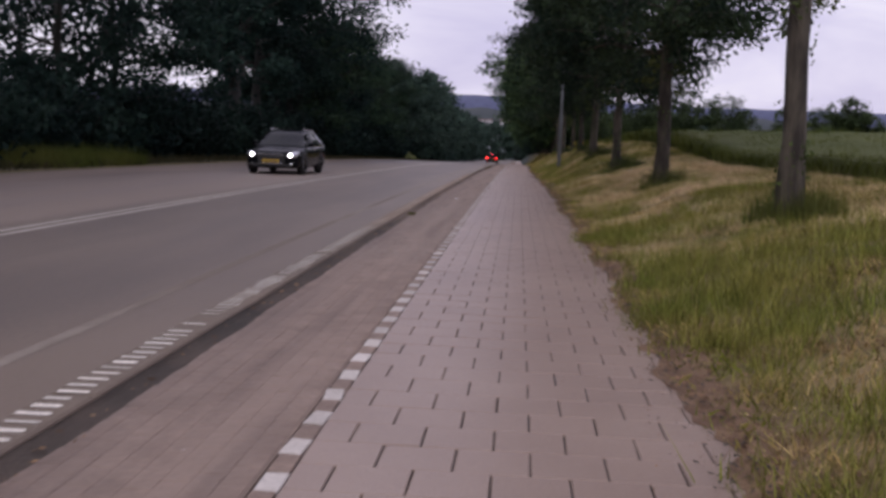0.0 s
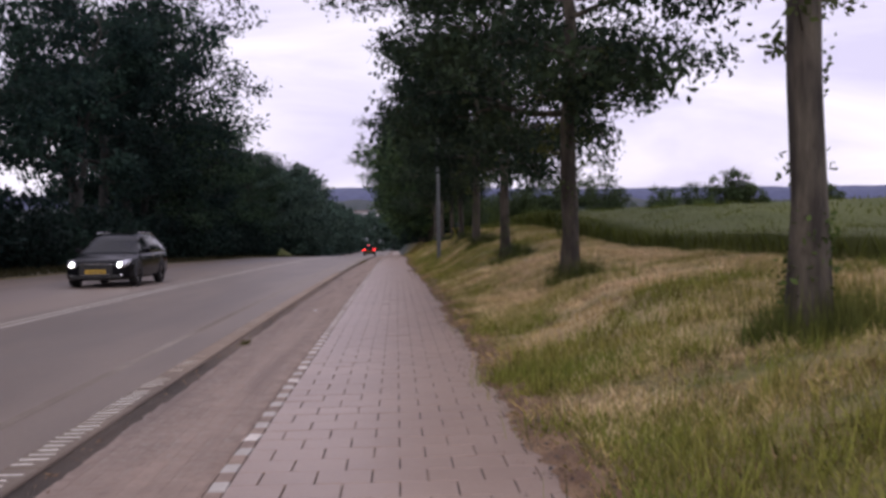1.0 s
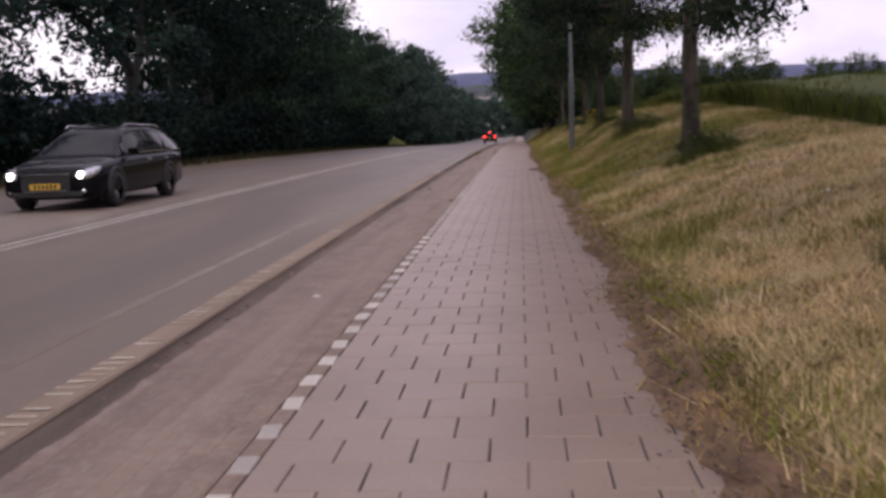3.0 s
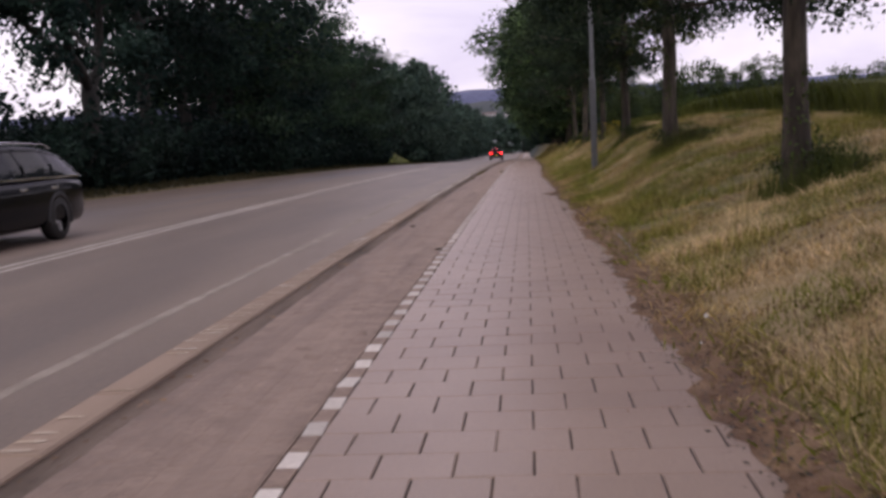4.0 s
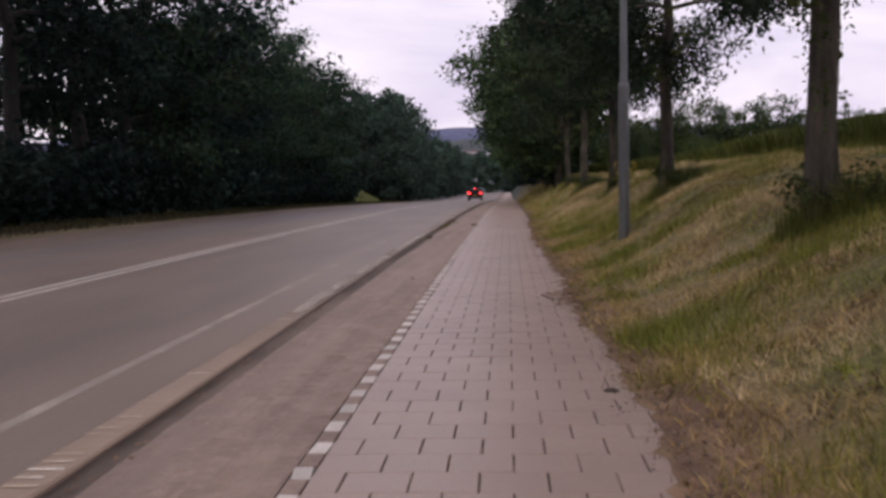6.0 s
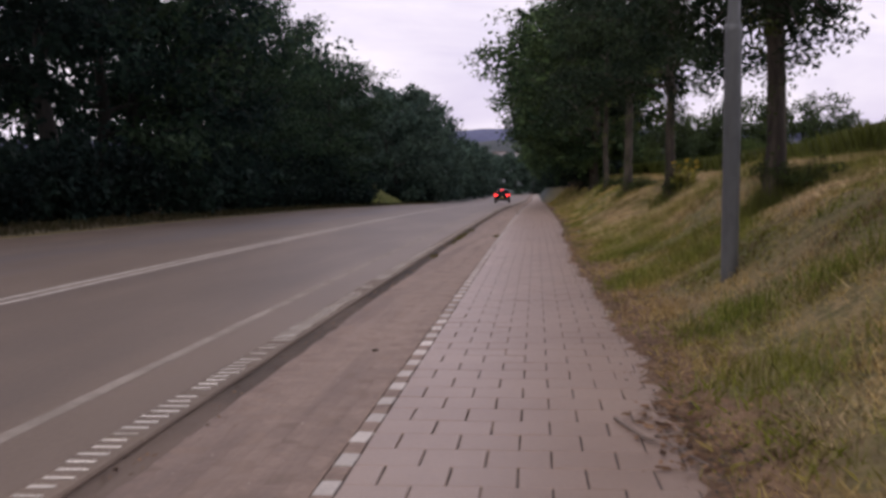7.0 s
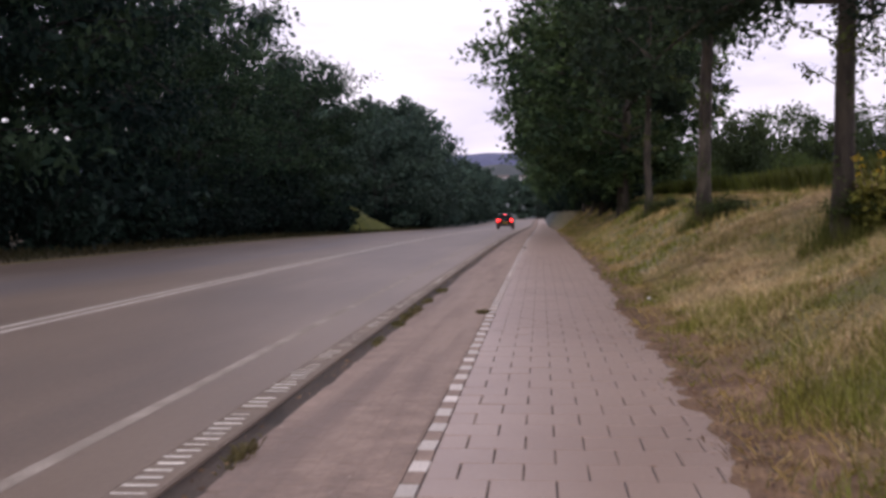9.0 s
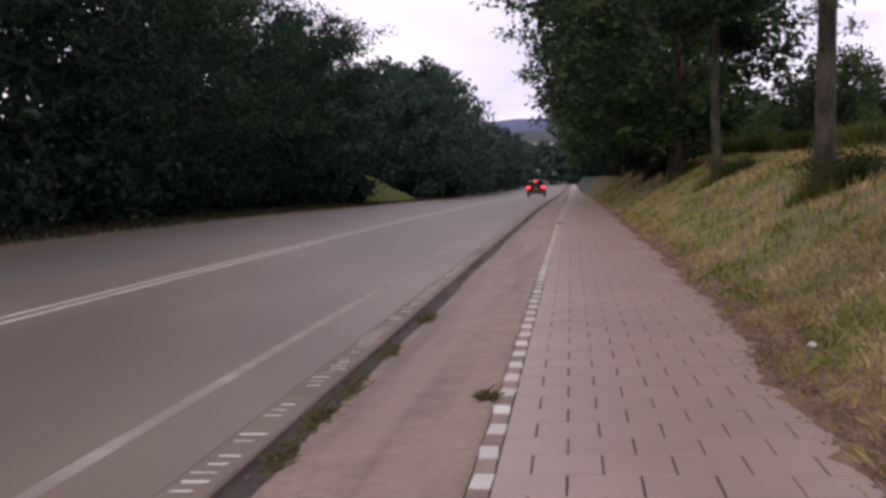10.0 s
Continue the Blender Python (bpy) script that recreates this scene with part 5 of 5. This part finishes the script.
litter_field("tile_crumbs", 25, 1400, lambda y, r: edge_x(y) - np.abs(r.normal(size=len(y))) * 0.22, (-2, 90), 0.008, DEAD_LEAF, "crumbs of soil and leaf on the outer tiles", "leaves")
litter_field("track_grit", 26, 900, lambda y, r: r.uniform(-0.95, -0.12, len(y)), (0, 75), 0.006, GRIT, "scattered pale grit on the cycle track", "grit")
litter_field("leaf_heap", 27, 260, lambda y, r: 1.62 + r.normal(size=len(y)) * 0.13, (40.7, 42.2), 0.032, DEAD_LEAF, "heap of dry leaves washed onto the footway edge", "leaves", lift=0.012)
# bare soil strip between tiles and grass
sy = np.arange(-4, 120, 0.12)
jit = np.random.RandomState(31)
sv, sf = [], []
SHARES = (0.0, 0.2, 0.4, 0.6, 0.8, 1.0)
for i, yy in enumerate(sy):
    e = float(edge_x(yy)) - 0.05 + jit.normal() * 0.03 - 0.05 * max(0.0, math.sin(yy * 1.1) * math.sin(yy * 0.37))
    w = float(soil_w(yy)) + 0.16 + max(1.8 - e, 0) * 0.7
    e = min(e, 1.785)
    for u in SHARES:
        xx = e + w * u
        z = float(road_z(yy)) + 0.005 if xx < 1.8 else float(ground_z(xx, yy)) + 0.012
        sv.append((xx, yy, z + abs(jit.normal()) * 0.012 * math.sin(math.pi * u) - (0.003 if u == 0.0 else 0.02 if u == 1.0 else 0)))
for i in range(len(sy) - 1):
    for k in range(5):
        a = i * 6 + k
        sf.append((a, a + 1, a + 7, a + 6))
tagged(mesh_object("soil_strip", sv, sf, EDGE_DIRT, smooth=True), "bare brown soil and leaf litter beside the tiles", "soil", kind="structure")


# ---------------------------------------------------------------- small things along the path
def twig(points, radius, label):
    v, f = [], []
    tube(v, f, points, [radius, radius * 0.8, radius * 0.55, radius * 0.2][: len(points)], 6)
    return tagged(mesh_object("twig", v, f, TWIG, smooth=True), label, "twig", "twigs on the footway")


def on_path(x, y, dz=0.012):
    return (x, y, float(road_z(y)) + dz)


twig([on_path(1.25, 41.75), on_path(1.36, 41.3, 0.02), on_path(1.5, 41.12, 0.016), on_path(1.62, 40.98)], 0.011, "bent dry twig lying across the footway tiles")
twig([on_path(1.42, 41.35), on_path(1.55, 41.42, 0.02), on_path(1.66, 41.36)], 0.007, "thin dry twig lying on the footway tiles")
twig([on_path(1.5, 41.1), on_path(1.58, 40.85, 0.02), on_path(1.64, 40.7)], 0.007, "thin dry twig lying on the footway tiles")
twig([on_path(1.56, 52.5), on_path(1.64, 52.42, 0.02), on_path(1.72, 52.5)], 0.009, "short dark twig at the edge of the tiles")
twig([on_path(1.7, 12.75), on_path(1.74, 12.6, 0.02), on_path(1.8, 12.55)], 0.008, "short dark twig at the edge of the tiles")

v, f = [], []
tube(v, f, [(1.93, yy, float(ground_z(1.93, yy)) + 0.014 + 0.012 * math.sin(1.7 * yy)) for yy in np.arange(28.6, 33.3, 0.4)], [0.010] * len(np.arange(28.6, 33.3, 0.4)), 8)
tagged(mesh_object("pipe", v, f, PIPE, smooth=True), "thin grey pipe half hidden in the verge grass", "pipe")


def lump(name, x, y, z, size, mat, label, category, seed):
    """A small uneven lump."""
    bm = bmesh.new()
    bmesh.ops.create_icosphere(bm, subdivisions=2, radius=1.0)
    r = random.Random(seed)
    for p in bm.verts:
        p.co *= 0.8 + 0.4 * r.random()
        p.co = Vector((p.co.x * size[0], p.co.y * size[1], max(p.co.z, -0.35) * size[2]))
    bmesh.ops.translate(bm, vec=(x, y, z + 0.3 * size[2]), verts=bm.verts)
    me = bpy.data.meshes.new(name)
    bm.to_mesh(me)
    bm.free()
    me.materials.append(mat)
    return tagged(new(name, me), label, category)


lump("stone", *at(2.0, 25.66), (0.022, 0.02, 0.018), LITTER, "pale stone lying in the grass", "stone", 1)
lump("stone", *at(1.85, 24.9), (0.022, 0.025, 0.018), LITTER, "small pale stone lying in the grass", "stone", 2)
lump("dirt_clod", *on_path(-0.13, 30.79, 0.0), (0.04, 0.03, 0.016), DIRT, "dark clod of dirt on the cycle track", "dirt", 3)
lump("dirt_clod", *on_path(-0.4, 43.97, 0.0), (0.025, 0.018, 0.012), DIRT, "dark clod of dirt on the cycle track", "dirt", 4)
lump("dirt_clod", *on_path(-0.8, 34.18, 0.0), (0.035, 0.03, 0.018), DIRT, "dark clod of dirt on the cycle track", "dirt", 5)
lump("dirt_clod", *on_path(1.5, 36.53, 0.0), (0.05, 0.03, 0.012), DIRT, "dark clod of dirt on the footway", "dirt", 6)
lump("dirt_clod", *on_path(1.72, 6.66, 0.0), (0.045, 0.04, 0.035), DIRT, "dark clod of earth at the edge of the tiles", "dirt", 7)
lump("dirt_clod", *on_path(-0.02, 83.8, 0.0), (0.08, 0.1, 0.025), DIRT, "dark clod of dirt on the white block line", "dirt", 8)
lump("paper_scrap", *at(1.93, 62.6), (0.035, 0.03, 0.03), LITTER, "white scrap of paper caught in the verge grass", "litter", 12)
lump("pale_stone", *at(3.7, 22.8, 0.03), (0.02, 0.017, 0.02), LITTER, "pale stone lying in the dry bank grass", "stone", 13)
lump("pale_stone", *at(3.74, 25.94, 0.03), (0.018, 0.02, 0.022), LITTER, "pale stone lying in the dry bank grass", "stone", 14)
lump("paper_scrap", *on_path(-0.53, 21.27, 0.0), (0.035, 0.025, 0.012), LITTER, "white scrap of paper on the cycle track", "litter", 9)

packet = empty("drinks_carton", Matrix.LocRotScale(at(1.8, 60.7, 0.016), Euler((0.3, 0.2, 0.9)), (0.7, 0.7, 0.7)), "crumpled white and red drinks carton in the verge", "litter")
bm = bmesh.new()
bevel_box(bm, -0.035, 0.035, -0.055, 0.03, -0.025, 0.045, 0.01)
part("carton_body", bm, LITTER, packet, "white carton")
bm = bmesh.new()
bevel_box(bm, -0.037, 0.037, 0.032, 0.065, -0.026, 0.046, 0.008)
part("carton_end", bm, RED, packet, "red printed end")


def weed(x, y, height, radius, leaves, seed, label, mat=WEED):
    """A clump of grass or weed growing out of a joint."""
    r = np.random.RandomState(seed)
    n = leaves
    a = r.rand(n) * 6.28
    base = np.stack([x + r.normal(size=n) * radius * 0.35, y + r.normal(size=n) * radius * (2.2 if x < -0.5 else 0.6), np.full(n, float(road_z(y)) - 0.004)], 1)
    out = np.stack([np.cos(a), np.sin(a), np.zeros(n)], 1)
    h = height * (0.4 + r.rand(n))
    tip = base + out * (radius * (0.4 + 0.8 * r.rand(n)))[:, None] + np.array([0, 0, 1.0]) * h[:, None]
    side = np.stack([-np.sin(a), np.cos(a), np.zeros(n)], 1) * 0.004
    mid = (base + tip) / 2 + np.array([0, 0, 1.0]) * (h * 0.25)[:, None]
    vv = np.stack([base - side, base + side, mid + side, tip, mid - side], 1).reshape(-1, 3)
    ff = np.arange(5 * n).reshape(-1, 5)
    return tagged(mesh_object("weed_clump", vv, ff, mat), label, "weed", "" if x < -0.5 else "weeds in the joints", "stuff" if x < -0.5 else "")


weed(-0.16, 61.16, 0.035, 0.07, 130, 1, "low green weed clump beside the white blocks")
for k, (x, y, h, r) in enumerate(((-0.98, 60.56, 0.09, 0.12), (-0.98, 59.84, 0.07, 0.12), (-0.95, 54.09, 0.08, 0.08), (-0.95, 15.84, 0.05, 0.1), (-0.97, 61.3, 0.08, 0.14), (-0.97, 62.6, 0.07, 0.12), (-0.96, 64.4, 0.08, 0.12), (-0.97, 58.4, 0.06, 0.1))):
    weed(x, y, h * 0.5, r * 0.7, 110, 10 + k, "small green and brown weed clump in the gutter")


def flowering_weed(x, y):
    """Tall yellow-flowered weed at the foot of a tree."""
    root = empty("ragwort", Matrix.Translation(at(x, y)), "tall weed with yellow flower heads beside a tree trunk", "weed")
    r = np.random.RandomState(77)
    tv, tf, tips, mids = [], [], [], []
    for k in range(13):
        a, reach, h = r.rand() * 6.28, 0.12 + 0.32 * r.rand(), 0.55 + 0.4 * r.rand()
        pts = [(0, 0, -0.05), (math.cos(a) * reach * 0.4, math.sin(a) * reach * 0.4, h * 0.5), (math.cos(a) * reach, math.sin(a) * reach, h)]
        tube(tv, tf, pts, [0.008, 0.006, 0.003], 5)
        tips.append(pts[2])
        mids += [pts[1], tuple((np.array(pts[1]) + pts[2]) / 2), tuple(np.array(pts[1]) / 2)]
    mesh_object("stalk", tv, tf, TWIG, root)
    v, f = leaf_cards(r, mids, 0.1, 24, 0.09)
    mesh_object("foliage", v, f, LUSH, root)
    for p in tips[:8]:
        v, f = leaf_cards(r, [p], 0.045, 30, 0.03)
        tagged(mesh_object("flower_head", v, f, YELLOW, root, "yellow flower head"), kind="stuff")


flowering_weed(4.32, 61.25)


# ---------------------------------------------------------------- kerb and paving pieces
BOX_FACES = [(0, 1, 2, 3), (4, 5, 1, 0), (5, 6, 2, 1), (6, 7, 3, 2), (7, 4, 0, 3), (8, 9, 5, 4), (9, 10, 6, 5), (10, 11, 7, 6), (11, 8, 4, 7)]


def piece_verts(w, l, h, bevel):
    """A flat block with a chamfered top, its top at z 0 and its centre at the origin."""
    x, y = w / 2, l / 2
    ring = lambda a, b, z: [(-a, -b, z), (a, -b, z), (a, b, z), (-a, b, z)]  # noqa: E731
    return np.array(ring(x - bevel, y - bevel, 0) + ring(x, y, -bevel) + ring(x, y, -h))


def piece_mesh(name, w, l, h, bevel, mat):
    me = bpy.data.meshes.new(name)
    me.from_pydata(piece_verts(w, l, h, bevel).tolist(), [], BOX_FACES)
    me.materials.append(mat)
    return me


def lay(name, spots, w, l, h, bevel, single_mat, joined_mat, parent, stretch, joined_name, sink=0.003, limit=300, seed=3, skew=0.006):
    """Lays pieces at (x, y): those within the stretch are objects of their own, the others one joined part."""
    rng = np.random.RandomState(seed)
    me = piece_mesh(name, w, l, h, bevel, single_mat)
    shape = piece_verts(w, l, h, bevel)
    rest, made = [], 0
    for x, y in spots:
        z = float(road_z(y)) - sink * rng.rand()
        slope = math.atan(-(0.037 + max(y, 0) / 5000))
        tip = Euler((slope + rng.normal() * 0.004, rng.normal() * 0.004, rng.normal() * skew))
        if stretch[0] <= y <= stretch[1] and made < limit:
            ob = new(name, me)
            ob.parent = parent
            ob.matrix_basis = Matrix.LocRotScale((x, y, z), tip, None)
            made += 1
        else:
            rest.append(shape @ np.array(tip.to_matrix()).T + (x, y, z))
    if rest:
        n = len(rest)
        faces = (np.arange(n)[:, None, None] * 12 + np.array(BOX_FACES)[None]).reshape(-1, 4)
        tagged(mesh_object(joined_name, np.concatenate(rest), faces, joined_mat, parent), kind="stuff")


kerb = empty("kerb", label="low concrete kerb with worn white painted stripes", category="kerb", kind="structure")
me = piece_mesh("kerb_stone", 0.215, 0.992, 0.2, 0.012, KERB)
for n in range(-6, 200):
    ob = new("kerb_stone", me)
    ob.parent = kerb
    yy = n + 0.5
    ob.matrix_basis = Matrix.LocRotScale((-1.162, yy, float(road_z(yy)) + 0.056), Euler((math.atan(-(0.037 + max(yy, 0) / 5000)), 0, 0)), None)
strip("kerb_far", -1.27, -1.055, np.arange(200, 420, 5.0), 0.056, KERB, kerb, thick=0.2)
rng = np.random.RandomState(8)
sv, sf = [], []
for n in range(-40, 1100):
    yy = n * 0.126
    clean = 0.95 if yy < 12.5 else (0.6 if yy < 35.5 else 0.2 if yy < 40 else 0.9)
    if math.sin(yy * 0.55) + math.sin(yy * 1.31 + 1) > 1.25:
        clean *= 0.35
    if yy > 56.5:
        clean *= 0.8
    if rng.rand() > clean:
        continue
    x0, x1 = -1.245 + rng.uniform(-0.01, 0.02), -1.10 + rng.uniform(-0.035, 0.01)
    half = (0.026 if yy < 14 else 0.021) * rng.uniform(0.55, 1.05) * (1 if clean > 0.5 else 0.7)
    if yy > 56.5:
        half, x0, x1 = half * 0.75, x0 + rng.uniform(0.0, 0.05), x1 - rng.uniform(0, 0.03)
    i = len(sv)
    sv += [(x, y, float(road_z(y)) + 0.0605) for x, y in ((x0, yy - half), (x0 + 0.02, yy - half * 1.1), (x1, yy - half * 0.9), (x1 + 0.012, yy), (x1, yy + half), (x0, yy + half * 0.9))]
    sf.append(tuple(range(i, i + 6)))
tagged(mesh_object("painted_stripes", sv, sf, STRIPE, kerb, "worn white cross stripes"), kind="stuff")

tiles, halves = [], []
for row in range(-18, 367):
    yy = (row + 0.5) * 0.30
    for k in range(5 if row % 2 else 6):
        tiles.append((0.15 + 0.30 * k + (0.15 if row % 2 else 0), yy))
    if row % 2:
        halves += [(0.075, yy), (1.725, yy)]
lay("tile", tiles, 0.2905, 0.2968, 0.05, 0.004, TILE, TILES, pavement, (3.0, 21.0), "tiles")
lay("half_tile", halves, 0.1405, 0.2968, 0.05, 0.004, TILE, TILES, pavement, (3.0, 21.0), "half_tiles", seed=4)
bricks = []
for col in range(8):
    for row in range(-26, 525):
        bricks.append((-0.912 + 0.106 * col, (row + (0.5 if col % 2 else 0)) * 0.21))
lay("brick", bricks, 0.1048, 0.2035, 0.05, 0.0022, BRICK, BRICKS, pavement, (4.0, 12.0), "bricks", sink=0.0015, seed=5)
lay("white_block", [(-0.049 + 0.004 * math.sin(n * 2.9), n * 0.435 + 0.008 * math.sin(n * 4.7)) for n in range(-12, 253)], 0.09, 0.2, 0.05, 0.004, WHITE, WHITE, pavement, (-6, 115), "white_blocks", sink=0.001, seed=6, skew=0.05)
lay("grey_block", [(-0.049, n * 0.435 + 0.2175) for n in range(-12, 253)], 0.088, 0.212, 0.05, 0.003, BRICK, BRICKS, pavement, (-6, 115), "grey_blocks", seed=7)
